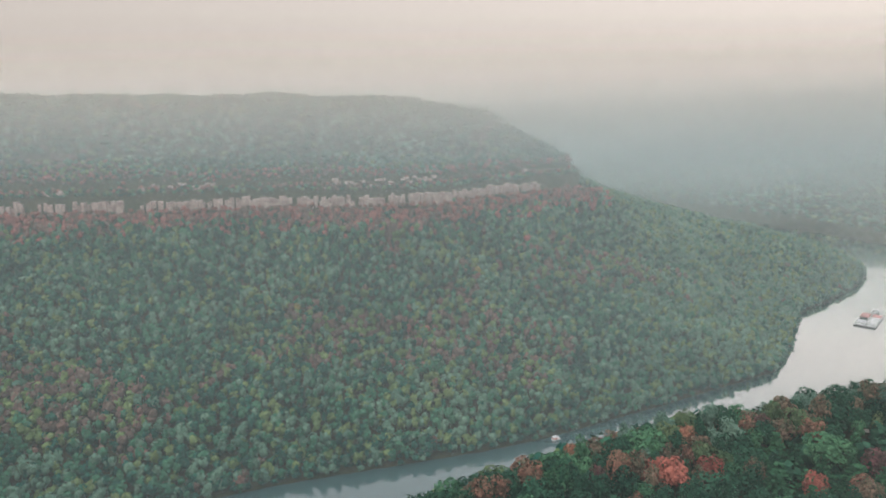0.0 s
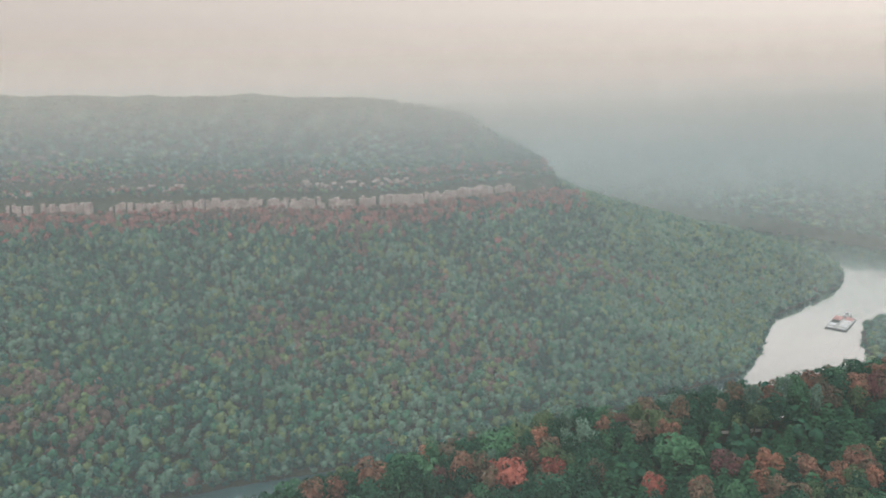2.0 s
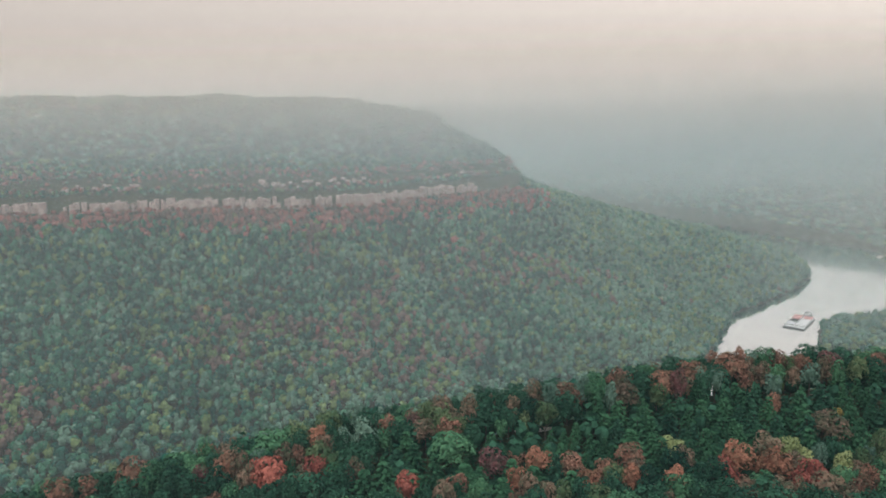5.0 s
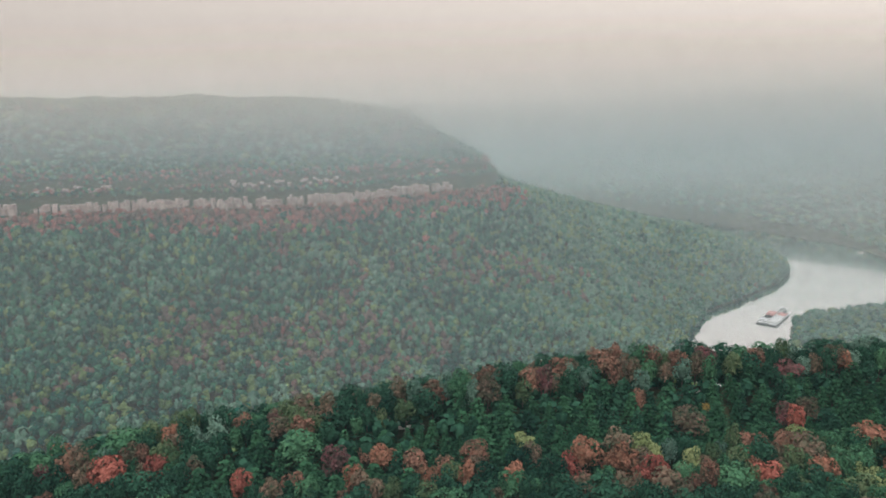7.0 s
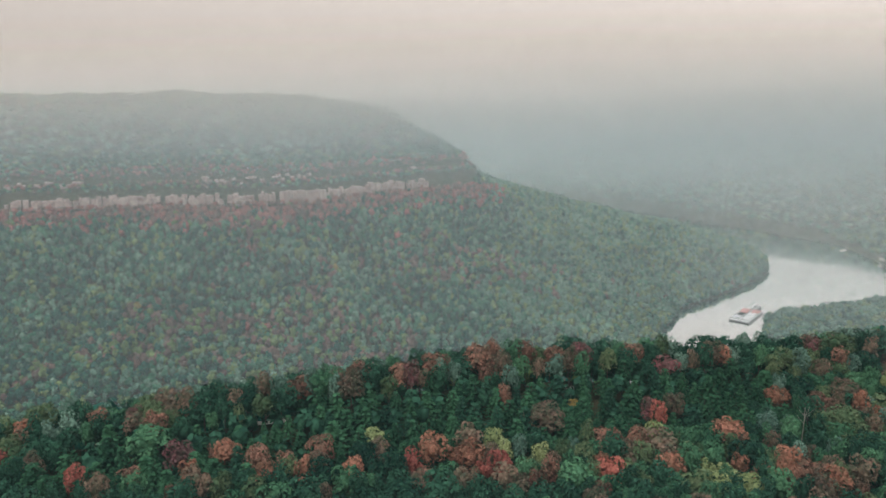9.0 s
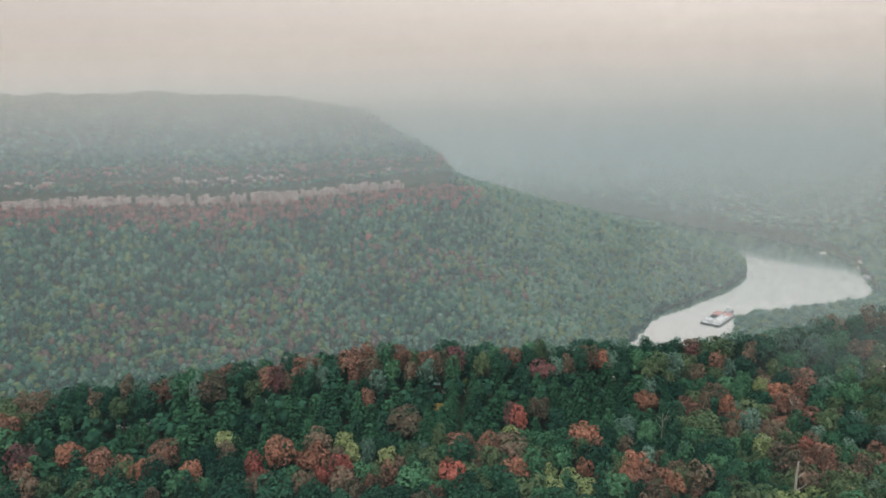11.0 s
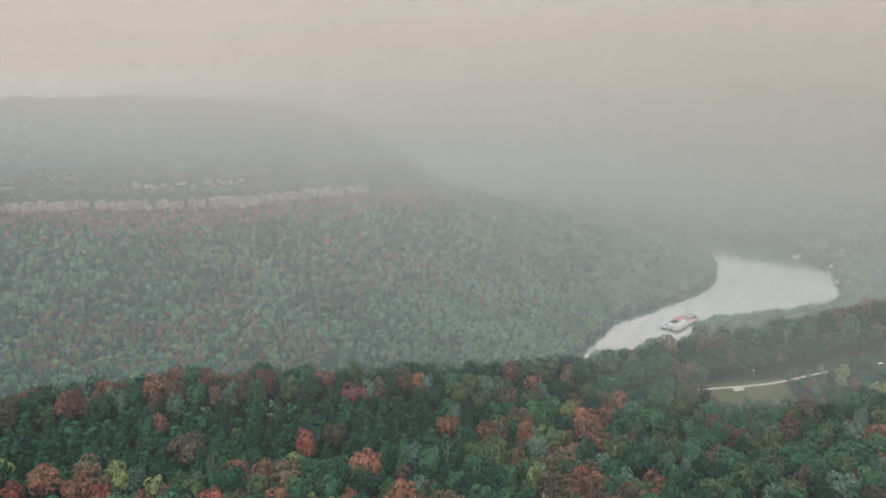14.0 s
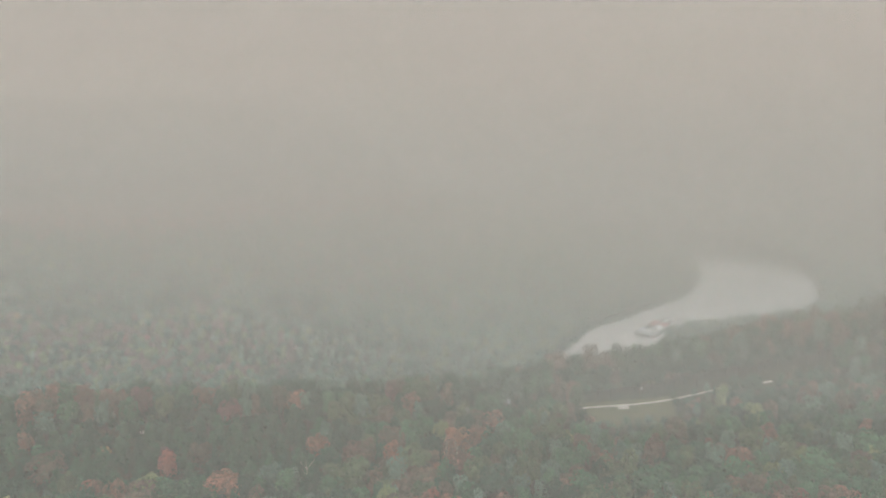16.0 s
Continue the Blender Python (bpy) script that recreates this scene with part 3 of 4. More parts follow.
# the lane, its pull-in and the meadow below it
def strip(name, pts, half, lift, mat, seg=2.0):
    V, F = [], []
    P = []
    for (ax, ay), (bx, by) in zip(pts, pts[1:]):
        n = max(1, int(math.hypot(bx - ax, by - ay) / seg))
        P += [(ax + (bx - ax) * k / n, ay + (by - ay) * k / n) for k in range(n)]
    P.append(pts[-1])
    for k, (x, y) in enumerate(P):
        a, b = P[max(0, k - 1)], P[min(len(P) - 1, k + 1)]
        d = Vector((b[0] - a[0], b[1] - a[1])).normalized()
        for s in (-1, -0.33, 0.33, 1):
            px, py = x - d.y * half * s, y + d.x * half * s
            V.append((px, py, float(land(px, py)) + lift))
    for k in range(len(P) - 1):
        for s in range(3):
            F.append((4 * k + s, 4 * k + s + 1, 4 * k + s + 5, 4 * k + s + 4))
    me = mesh_from(name, V, F)
    me.materials.append(mat)
    return new(name, me)


tagged(strip("meadow", [(277, 166.0), (303, 169.0)], 4.5, 0.10, GRASS), "dry mown meadow beside the gravel lane", "meadow", kind="structure")
tagged(strip("road", [(274, 168.2), (290, 170.2), (305, 172.6), (332, 178.3)], 0.32, 0.16, GRAVEL), "pale gravel lane along the ridge meadow", "lane", kind="structure")
tagged(strip("pull_in", [(288, 169.3), (291, 169.8)], 0.8, 0.20, GRAVEL), "pale gravel turning place beside the lane", "lane", kind="structure")
tagged(strip("clearing_drive", [(92, 138.5), (97, 138.2), (102, 139.0)], 0.7, 0.16, GRAVEL), "pale bare drive in a small forest opening", "drive", kind="structure")
tagged(strip("glade_drive", [(166, 154), (172, 155)], 0.7, 0.16, GRAVEL), "short pale drive in a forest glade", "drive", kind="structure")


# ---- the forest of the gorge and the far land ----
def blob_template(seed, level, cards):
    """One far tree, a metre across: a ragged core and sprays of leaves standing off it."""
    r = np.random.default_rng(seed)
    cv, cf = ICO1 if level == 1 else ICO2
    V = cv * r.uniform(0.62, 1.0, (len(cv), 1)) * np.array([0.44, 0.44, 0.58])
    T = cf
    if cards:
        d = r.normal(0, 1, (cards, 3))
        d[:, 2] += 0.5
        d /= np.linalg.norm(d, axis=1, keepdims=True)
        c = d * np.array([0.46, 0.46, 0.66]) * r.uniform(0.7, 1.05, (cards, 1))
        q, f = leaf_quads(c, d, r.uniform(0.14, 0.24, cards), r)
        T = np.concatenate([T, f[:, [0, 1, 2]] + len(V), f[:, [0, 2, 3]] + len(V)])
        V = np.concatenate([V, q])
    return V, T


def forest(name, label, pts, widths, heights, tints, templates, mats, seed):
    """All trees of one stretch in one mesh of kind stuff."""
    r = np.random.default_rng(seed)
    Z = land(pts[:, 0], pts[:, 1])
    Vs, Fs, Ms, o = [], [], [], 0
    which = r.integers(0, len(templates), len(pts))
    turn = r.uniform(0, 6.28, len(pts))
    for k, (tv, tf) in enumerate(templates):
        idx = np.nonzero(which == k)[0]
        if not len(idx):
            continue
        ca, sa = np.cos(turn[idx])[:, None], np.sin(turn[idx])[:, None]
        x = (tv[None, :, 0] * ca - tv[None, :, 1] * sa) * widths[idx, None] + pts[idx, 0, None]
        y = (tv[None, :, 0] * sa + tv[None, :, 1] * ca) * widths[idx, None] + pts[idx, 1, None]
        z = tv[None, :, 2] * heights[idx, None] * 0.62 + Z[idx, None] + heights[idx, None] * 0.6
        Vs.append(np.stack([x, y, z], -1).reshape(-1, 3))
        Fs.append((tf[None] + (np.arange(len(idx)) * len(tv))[:, None, None] + o).reshape(-1, 3))
        Ms.append(np.repeat(tints[idx], len(tf)))
        o += len(idx) * len(tv)
    V, F, M = np.concatenate(Vs), np.concatenate(Fs), np.concatenate(Ms)
    me = bpy.data.meshes.new(name)
    me.vertices.add(len(V))
    me.vertices.foreach_set("co", V.astype(np.float32).ravel())
    me.loops.add(len(F) * 3)
    me.loops.foreach_set("vertex_index", F.astype(np.int32).ravel())
    me.polygons.add(len(F))
    me.polygons.foreach_set("loop_start", (np.arange(len(F)) * 3).astype(np.int32))
    me.polygons.foreach_set("material_index", M.astype(np.int32))
    me.update(calc_edges=True)
    for m in mats:
        me.materials.append(m)
    return tagged(new(name, me), label, "forest", kind="stuff")


def scatter(x0, x1, y0, y1, step, r):
    gx, gy = np.meshgrid(np.arange(x0, x1, step), np.arange(y0, y1, step))
    P = np.stack([gx.ravel(), gy.ravel()], -1)
    return P + r.uniform(-0.48, 0.48, P.shape) * step


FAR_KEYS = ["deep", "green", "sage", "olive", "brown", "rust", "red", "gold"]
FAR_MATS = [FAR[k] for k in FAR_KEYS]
fr = np.random.default_rng(3)


def far_tints(P, autumn):
    """Colour classes: patches of autumn russet among greens, by place and by chance."""
    n = len(P)
    t = fr.choice([0, 1, 2, 3], n, p=[0.42, 0.32, 0.14, 0.12])
    pale = vnoise(P[:, 0] * 0.6 + 400, P[:, 1] * 1.3, 55) * 0.6 + vnoise(P[:, 0] + 90, P[:, 1], 18) * 0.4
    lit = fr.random(n) < smooth(0.48, 0.74, pale) * 0.8
    t[lit] = fr.choice([1, 2, 3], lit.sum(), p=[0.30, 0.52, 0.18])
    warm = vnoise(P[:, 0] * 0.7 + 55, P[:, 1] * 1.2, 105) * 0.65 + vnoise(P[:, 0], P[:, 1], 26) * 0.35
    prob = np.clip(smooth(0.50, 0.72, warm) * 0.66 + 0.006 + autumn, 0, 0.9)
    hit = fr.random(n) < prob
    t[hit] = fr.choice([3, 4, 5, 6, 7], hit.sum(), p=[0.38, 0.50, 0.11, 0.005, 0.005])
    return t


def haze_paled(P, T, since):
    """Swaps dark tints for paler ones towards the river bend: haze put into leaf colour."""
    swap = (T < 2) & (P[:, 0] > since) & (fr.random(len(P)) < 0.70 * smooth(since, since + 150, P[:, 0]))
    T[swap] = fr.choice([1, 2, 3], swap.sum(), p=[0.25, 0.55, 0.20])
    return T


DENSE = [blob_template(s, 1, 15) for s in range(6)]
THIN = [blob_template(40 + s, 1, 8) for s in range(5)]
BARE = [blob_template(60 + s, 1, 0) for s in range(4)]

# the mountain side that faces the ridge
P = scatter(-560, 640, 300, 900, 5.3, fr)
dm, db = inside_by(MOUNTAIN, P[:, 0], P[:, 1]), inside_by(BENCH, P[:, 0], P[:, 1])
P = P[(dm > 1.5) & (db < -2.5) & (P[:, 1] < 740 + np.maximum(0, P[:, 0] + 100) * 0.5) & (P[:, 0] > -0.72 * P[:, 1] - 25)]
db = inside_by(BENCH, P[:, 0], P[:, 1])
T = far_tints(P, -0.6 * smooth(60, 330, P[:, 0]))
belt = (db > -54) & (fr.random(len(P)) < 0.85 * smooth(-54, -20, db) + 0.08)
T[belt] = fr.choice([4, 5, 6], belt.sum(), p=[0.10, 0.35, 0.55])
dm = inside_by(MOUNTAIN, P[:, 0], P[:, 1])
shore_trees = (dm < 45) & (fr.random(len(P)) < 0.45)
T[shore_trees] = fr.choice([1, 2, 3], shore_trees.sum(), p=[0.3, 0.45, 0.25])
T = haze_paled(P, T, 120)
W = fr.uniform(5.2, 9.2, len(P))
H = fr.uniform(8.5, 14, len(P)) * np.where(db > -16, 0.55, 1.0)
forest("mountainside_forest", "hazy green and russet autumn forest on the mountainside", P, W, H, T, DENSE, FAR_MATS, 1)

# above the ledges
P = scatter(-520, 190, 600, 960, 4.0, fr)
db = inside_by(BENCH, P[:, 0], P[:, 1])
P = P[(db > 4) & (db < 46) & ~((db > 11.5) & (db < 14))]
db = inside_by(BENCH, P[:, 0], P[:, 1])
T = far_tints(P, 0.10)
T[(fr.random(len(P)) < 0.5) & (db > 8) & (db < 24)] = 5
T[(fr.random(len(P)) < 0.25) & (db > 8) & (db < 24)] = 6
forest("ledge_forest", "dark and russet scrub between the rock ledges", P, fr.uniform(4.5, 7, len(P)), fr.uniform(4.0, 7.5, len(P)), T, THIN, FAR_MATS, 8)
P = scatter(-900, 260, 560, 1250, 10.0, fr)
db = inside_by(BENCH, P[:, 0], P[:, 1])
P = P[(db > 38) & (db < 330)]
db = inside_by(BENCH, P[:, 0], P[:, 1])
T = far_tints(P, 0.0)
low_belt = (db < 24) & (fr.random(len(P)) < 0.45)
T[low_belt] = fr.choice([4, 5], low_belt.sum())
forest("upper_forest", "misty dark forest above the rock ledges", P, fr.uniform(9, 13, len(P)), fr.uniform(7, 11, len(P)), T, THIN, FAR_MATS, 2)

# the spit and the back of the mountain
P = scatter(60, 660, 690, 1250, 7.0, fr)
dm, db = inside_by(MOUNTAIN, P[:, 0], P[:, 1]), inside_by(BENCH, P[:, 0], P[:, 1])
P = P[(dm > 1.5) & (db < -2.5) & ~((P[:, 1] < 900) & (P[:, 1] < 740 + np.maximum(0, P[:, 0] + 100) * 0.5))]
forest("spit_forest", "haze-paled green forest on the low river spit", P, fr.uniform(6.5, 10, len(P)), fr.uniform(10, 16, len(P)), haze_paled(P, far_tints(P, -0.7), 120), THIN, FAR_MATS, 3)

# the row of trees that leans over the water
P = scatter(-420, 640, 180, 1200, 4.2, fr)
dm = inside_by(MOUNTAIN, P[:, 0], P[:, 1])
P = P[(dm > -1.0) & (dm < 8) & (P[:, 0] > -0.72 * P[:, 1] - 25)]
forest("shore_trees", "dark green trees leaning over the river's edge", P, fr.uniform(4.5, 7, len(P)), fr.uniform(5, 9, len(P)), fr.choice([0, 0, 1, 2], len(P)), DENSE, FAR_MATS, 10)

# the steep back of the near ridge, and the undergrowth between its trees
P = scatter(-80, 420, 60, 300, 6.5, fr)
cy_ = np.interp(P[:, 0], CREST_X, CREST_Y)
P = P[(P[:, 1] > cy_ + 6) & (P[:, 1] < cy_ + 95) & (inside_by(NEARLAND, P[:, 0], P[:, 1]) > 4)]
forest("backslope_forest", "dark green forest on the steep back of the ridge", P, fr.uniform(5, 8, len(P)), fr.uniform(9, 12, len(P)), far_tints(P, -0.05), THIN, FAR_MATS, 6)
P = scatter(-80, 372, 80, 215, 4.8, fr)
cy_ = np.interp(P[:, 0], CREST_X, CREST_Y)
P = P[(P[:, 1] < cy_ + 8) & (P[:, 1] > 84)]
P = P[[not clearing(a, b) for a, b in P]]
behind = np.interp(P[:, 0], CREST_X, CREST_Y) - P[:, 1]
# undergrowth takes the darkest leaf colour, so gaps between trees read as shaded
forest("undergrowth", "dark green undergrowth between the ridge trees", P, fr.uniform(3.4, 5.8, len(P)), fr.uniform(2.6, 5.0, len(P)) * np.where((behind < 14) & (P[:, 0] < 265) | (P[:, 0] > 265) & (behind < 9), 1.6, 1.0), np.zeros(len(P), int), DENSE, [LEAF["deep"]], 7)

# the headland across the water, then the far valley
P = scatter(330, 1150, 230, 1150, 8.6, fr)
dn = inside_by(NEARLAND, P[:, 0], P[:, 1])
P = P[(dn > 1.5) & (P[:, 0] < 420 + P[:, 1] * 0.62) & (P[:, 1] > 330 + (P[:, 0] - 330) * 0.1)]
P = P[~(((P[:, 0] - 772) ** 2 / 500 + (P[:, 1] - 1066) ** 2 / 160 < 1) | ((P[:, 0] - 790) ** 2 / 250 + (P[:, 1] - 985) ** 2 / 120 < 1))]
forest("headland_forest", "haze-paled grey-green forest on the low headland by the river", P, fr.uniform(8, 12, len(P)), fr.uniform(9, 14, len(P)), haze_paled(P, far_tints(P, -0.7), 200), THIN, FAR_MATS, 4)
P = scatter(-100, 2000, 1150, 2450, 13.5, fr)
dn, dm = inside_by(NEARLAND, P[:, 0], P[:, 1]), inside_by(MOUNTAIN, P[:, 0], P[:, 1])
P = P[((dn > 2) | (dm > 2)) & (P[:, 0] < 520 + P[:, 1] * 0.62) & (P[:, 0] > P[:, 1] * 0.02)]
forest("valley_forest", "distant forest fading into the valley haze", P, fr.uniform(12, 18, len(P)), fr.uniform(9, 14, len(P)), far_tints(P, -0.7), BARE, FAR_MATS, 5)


P = scatter(440, 760, 630, 930, 5.6, fr)
dn = inside_by(NEARLAND, P[:, 0], P[:, 1])
P = P[(dn > 0.5) & (dn < 45) & (P[:, 1] < 960)]
forest("bank_trees", "hazy green trees crowding the river bank", P, fr.uniform(7, 10.5, len(P)), fr.uniform(9, 14, len(P)), haze_paled(P, far_tints(P, -0.7), 200), THIN, FAR_MATS, 9)


# ---- the rock ledges ----
def rock_mesh(seed, kind):
    """A weathered sandstone block: tall rounded columns for the main wall, low slabs for the broken one."""
    r = np.random.default_rng(seed)
    bm = bmesh.new()
    bmesh.ops.create_cube(bm, size=1.0)
    bmesh.ops.subdivide_edges(bm, edges=bm.edges[:], cuts=1, use_grid_fill=True)
    for v in bm.verts:
        f = 0.86 if abs(v.co.x) > 0.4 and abs(v.co.y) > 0.4 else 1.0
        v.co = Vector((v.co.x * f * r.uniform(0.85, 1.1), v.co.y * f * r.uniform(0.8, 1.15), v.co.z * r.uniform(0.9, 1.06)))
    me = bpy.data.meshes.new(kind)
    bm.to_mesh(me)
    bm.free()
    me.materials.append(ROCK)
    return me


def along(poly, step):
    for (ax, ay), (bx, by) in zip(poly, poly[1:]):
        L = math.hypot(bx - ax, by - ay)
        k = 0.0
        while k < L:
            yield ax + (bx - ax) * k / L, ay + (by - ay) * k / L, math.degrees(math.atan2(by - ay, bx - ax))
            k += step()


COLUMNS = [rock_mesh(s, "rock_column") for s in range(6)]
SLABS = [rock_mesh(20 + s, "rock_slab") for s in range(4)]
cliff = tagged(new("cliff"), "pale sandstone cliff band across the misty mountain", "cliff", kind="structure")
ledge = tagged(new("upper_ledge"), "broken pale rock ledges above the cliff", "cliff", kind="structure")
pr = random.Random(12)
FACE = BENCH[2:10]
for x, y, a in along(FACE, lambda: pr.uniform(2.4, 5.6)):
    worn = float(vnoise(x * 1.7, 40, 26))
    if pr.random() < 0.30 * (1 - smooth(0.12, 0.40, worn)) + 0.03 + 0.2 * (x < -330):
        continue
    h, d = pr.uniform(7.0, 12) + 4.5 * worn, pr.uniform(5, 8)
    ob = new("rock_column", pr.choice(COLUMNS))
    n = Vector((math.sin(radians(a)), -math.cos(radians(a))))
    out = pr.uniform(-1.0, 2.2)
    ob.matrix_basis = pose(x + n.x * out, y + n.y * out, 139 + h / 2 - 1.5 + pr.uniform(-1.5, 1.5), pr.uniform(-4, 4), pr.uniform(-4, 4), a + pr.uniform(-22, 22)) @ Matrix.Diagonal((pr.uniform(2.6, 7.0), d, h, 1))
    ob.parent = cliff
INNER = [(-440, 666), (-300, 696), (-185, 710), (-100, 713), (-50, 724), (-8, 749), (46, 796), (88, 834)]
for x, y, a in along(INNER, lambda: pr.uniform(2.5, 6)):
    if float(vnoise(x, 70, 34)) < 0.42 or pr.random() < 0.3:
        continue
    h = pr.uniform(2.0, 5.5)
    ob = new("rock_slab", pr.choice(SLABS))
    ob.matrix_basis = pose(x, y - 1.0, float(land(x, y - 1.0)) + 1.5 + pr.uniform(-2, 4), pr.uniform(-5, 5), pr.uniform(-5, 5), a + pr.uniform(-14, 14)) @ Matrix.Diagonal((pr.uniform(3, 8), pr.uniform(5, 8), h, 1))
    ob.parent = ledge


# ---- on the river ----
HULL = plain("dark_steel_hull", (0.26, 0.24, 0.23), 0.6)
DECK = plain("grey_deck_paint", (0.74, 0.73, 0.72), 0.7)
WHITE = plain("white_paint", (0.80, 0.79, 0.77), 0.5)
CREAM = plain("weathered_white_covers", (0.84, 0.81, 0.78), 0.6)
REDP = plain("faded_red_covers", (0.70, 0.34, 0.31), 0.6)
DARK = plain("dark_hold", (0.05, 0.045, 0.04), 0.9)
GLASS = plain("dark_window_glass", (0.04, 0.05, 0.06), 0.15)


def hull_bm(length, wide, low, high, rake):
    """A flat-decked hull along x with raked ends."""
    bm = bmesh.new()
    y = wide / 2
    prof = [(0, high), (length, high), (length, high * 0.45), (length - rake, low), (rake, low), (0, high * 0.45)]
    left = [bm.verts.new((px, -y, pz)) for px, pz in prof]
    right = [bm.verts.new((px, y, pz)) for px, pz in prof]
    bm.faces.new(left)
    bm.faces.new(right[::-1])
    for k in range(6):
        j = (k + 1) % 6
        bm.faces.new((left[j], left[k], right[k], right[j]))
    bmesh.ops.recalc_face_normals(bm, faces=bm.faces[:])
    bmesh.ops.bevel(bm, geom=bm.edges[:], offset=0.12, segments=1, affect="EDGES")
    return bm


def barge(m, label, covers, open_from, open_to):
    b = new("barge")
    b.matrix_basis = m
    tagged(b, label, "barge", "barges of the tow")
    part("hull", hull_bm(52, 10.4, -2.2, 1.6, 6), HULL, b)
    part("deck", box(0.8, -4.9, 1.58, 51.2, 4.9, 1.76, 0.05), DECK, b)
    for s in (-1, 1):
        part("coaming", box(5, s * 4.3 - 0.14, 1.76, 49, s * 4.3 + 0.14, 2.9, 0.04), CREAM, b)
    for x in (5, 49):
        part("end_coaming", box(x - 0.14, -4.16, 1.76, x + 0.14, 4.16, 2.9, 0.04), CREAM, b)
    part("hold", box(5.2, -4.1, 1.77, 48.8, 4.1, 2.0), DARK, b)
    x = 5.3
    while x < 48:
        if not open_from < x < open_to:
            bm = box(x, -4.45, 2.9, x + 3.9, 4.45, 3.4, 0.2)
            part("cover", bm, covers(x), b)
        x += 4.3
    for x in (2.0, 50.0):
        for s in (-3.6, 3.6):
            bm = bmesh.new()
            bmesh.ops.create_cone(bm, cap_ends=True, segments=8, radius1=0.35, radius2=0.3, depth=0.8, matrix=Matrix.Translation((x, s, 2.1)))
            part("bollard", bm, HULL, b)
    return b


TOW = pose(449, 700, 0, 0, 0, 49.5)
barge(TOW @ pose(0, -5.4, 0), "steel barge with long weathered white cargo covers", lambda x: CREAM if x < 33 else REDP, 90, 91)
barge(TOW @ pose(0, 5.4, 0), "steel barge with its dark hold partly open", lambda x: DECK if x < 16 else REDP, 15, 28)
tug = new("towboat")
tug.matrix_basis = TOW @ pose(52.6, 0, 0)
tagged(tug, "white river towboat pushing two barges", "towboat")
part("hull", hull_bm(17, 7.0, -1.2, 1.8, 2.0), HULL, tug)
part("main_cabin", box(3, -2.8, 1.8, 15, 2.8, 3.6, 0.15), WHITE, tug)
pilot = part("pilothouse", box(4.4, -1.7, 3.6, 8, 1.7, 5.6, 0.15), WHITE, tug)
part("window_band", box(4.34, -1.75, 4.4, 8.05, 1.75, 5.1), GLASS, pilot, "dark wheelhouse windows")
part("roof", box(4.1, -2.0, 5.6, 8.4, 2.0, 5.8, 0.05), WHITE, tug)
for s_ in (-2.3, 2.3):
    part("push_knee", box(-0.4, s_ - 0.4, 0.6, 0.6, s_ + 0.4, 2.8, 0.08), HULL, tug)
for s_ in (-1.0, 1.0):
    bm = bmesh.new()
    bmesh.ops.create_cone(bm, cap_ends=True, segments=10, radius1=0.4, radius2=0.35, depth=1.6, matrix=Matrix.Translation((12.5, s_, 4.4)))
    part("funnel", bm, HULL, tug)

boat = new("pontoon_boat")
boat.matrix_basis = pose(74, 447, 0, 0, 0, 24)
tagged(boat, "small white pontoon boat with a red stripe by the bank", "boat")
for s in (-1.0, 1.0):
    bm = bmesh.new()
    bmesh.ops.create_cone(bm, cap_ends=True, segments=10, radius1=0.4, radius2=0.3, depth=7.0, matrix=Matrix.Translation((0, s, 0.1)) @ Matrix.Rotation(radians(90), 4, "Y"))
    part("float", bm, DECK, boat)
part("deck", box(-3.2, -1.4, 0.45, 3.2, 1.4, 0.62, 0.04), WHITE, boat)
part("rail", box(-3.1, -1.35, 0.62, 1.0, 1.35, 1.2, 0.1), REDP, boat)
part("canopy", box(-3.0, -1.5, 2.35, 1.6, 1.5, 2.6, 0.12), WHITE, boat)
for x in (-2.8, 1.4):
    for s in (-1.3, 1.3):
        part("post", box(x - 0.05, s - 0.05, 0.62, x + 0.05, s + 0.05, 2.36), DECK, boat)


# ---- houses on the far bank ----
WALLP = plain("pale_clapboard", (0.62, 0.56, 0.46), 0.7)
ROOFP = plain("grey_shingles", (0.26, 0.25, 0.25), 0.85)


def house(x, y, turn, long, deep, high, label, wall, roof):
    h = new("house")
    h.matrix_basis = pose(x, y, float(land(x, y)), 0, 0, turn)
    tagged(h, label, "house", "houses on the far bank")
    part("wall", box(-long / 2, -deep / 2, -1.5, long / 2, deep / 2, high, 0.05), wall, h)
    bm = bmesh.new()
    a, b = long / 2 + 0.5, deep / 2 + 0.5
    v = [bm.verts.new(c) for c in ((-a, -b, high), (a, -b, high), (a, b, high), (-a, b, high), (-a, 0, high + deep * 0.38), (a, 0, high + deep * 0.38))]
    for f in ((0, 1, 5, 4), (3, 4, 5, 2), (0, 4, 3), (1, 2, 5), (0, 3, 2, 1)):
        bm.faces.new([v[k] for k in f])
    bmesh.ops.recalc_face_normals(bm, faces=bm.faces[:])
    part("roof", bm, roof, h)
    for k in (-0.3, 0.0, 0.3):
        part("window", box(k * long - 0.6, -deep / 2 - 0.06, 1.0, k * long + 0.6, -deep / 2 + 0.05, 2.3, 0.03), GLASS, h)


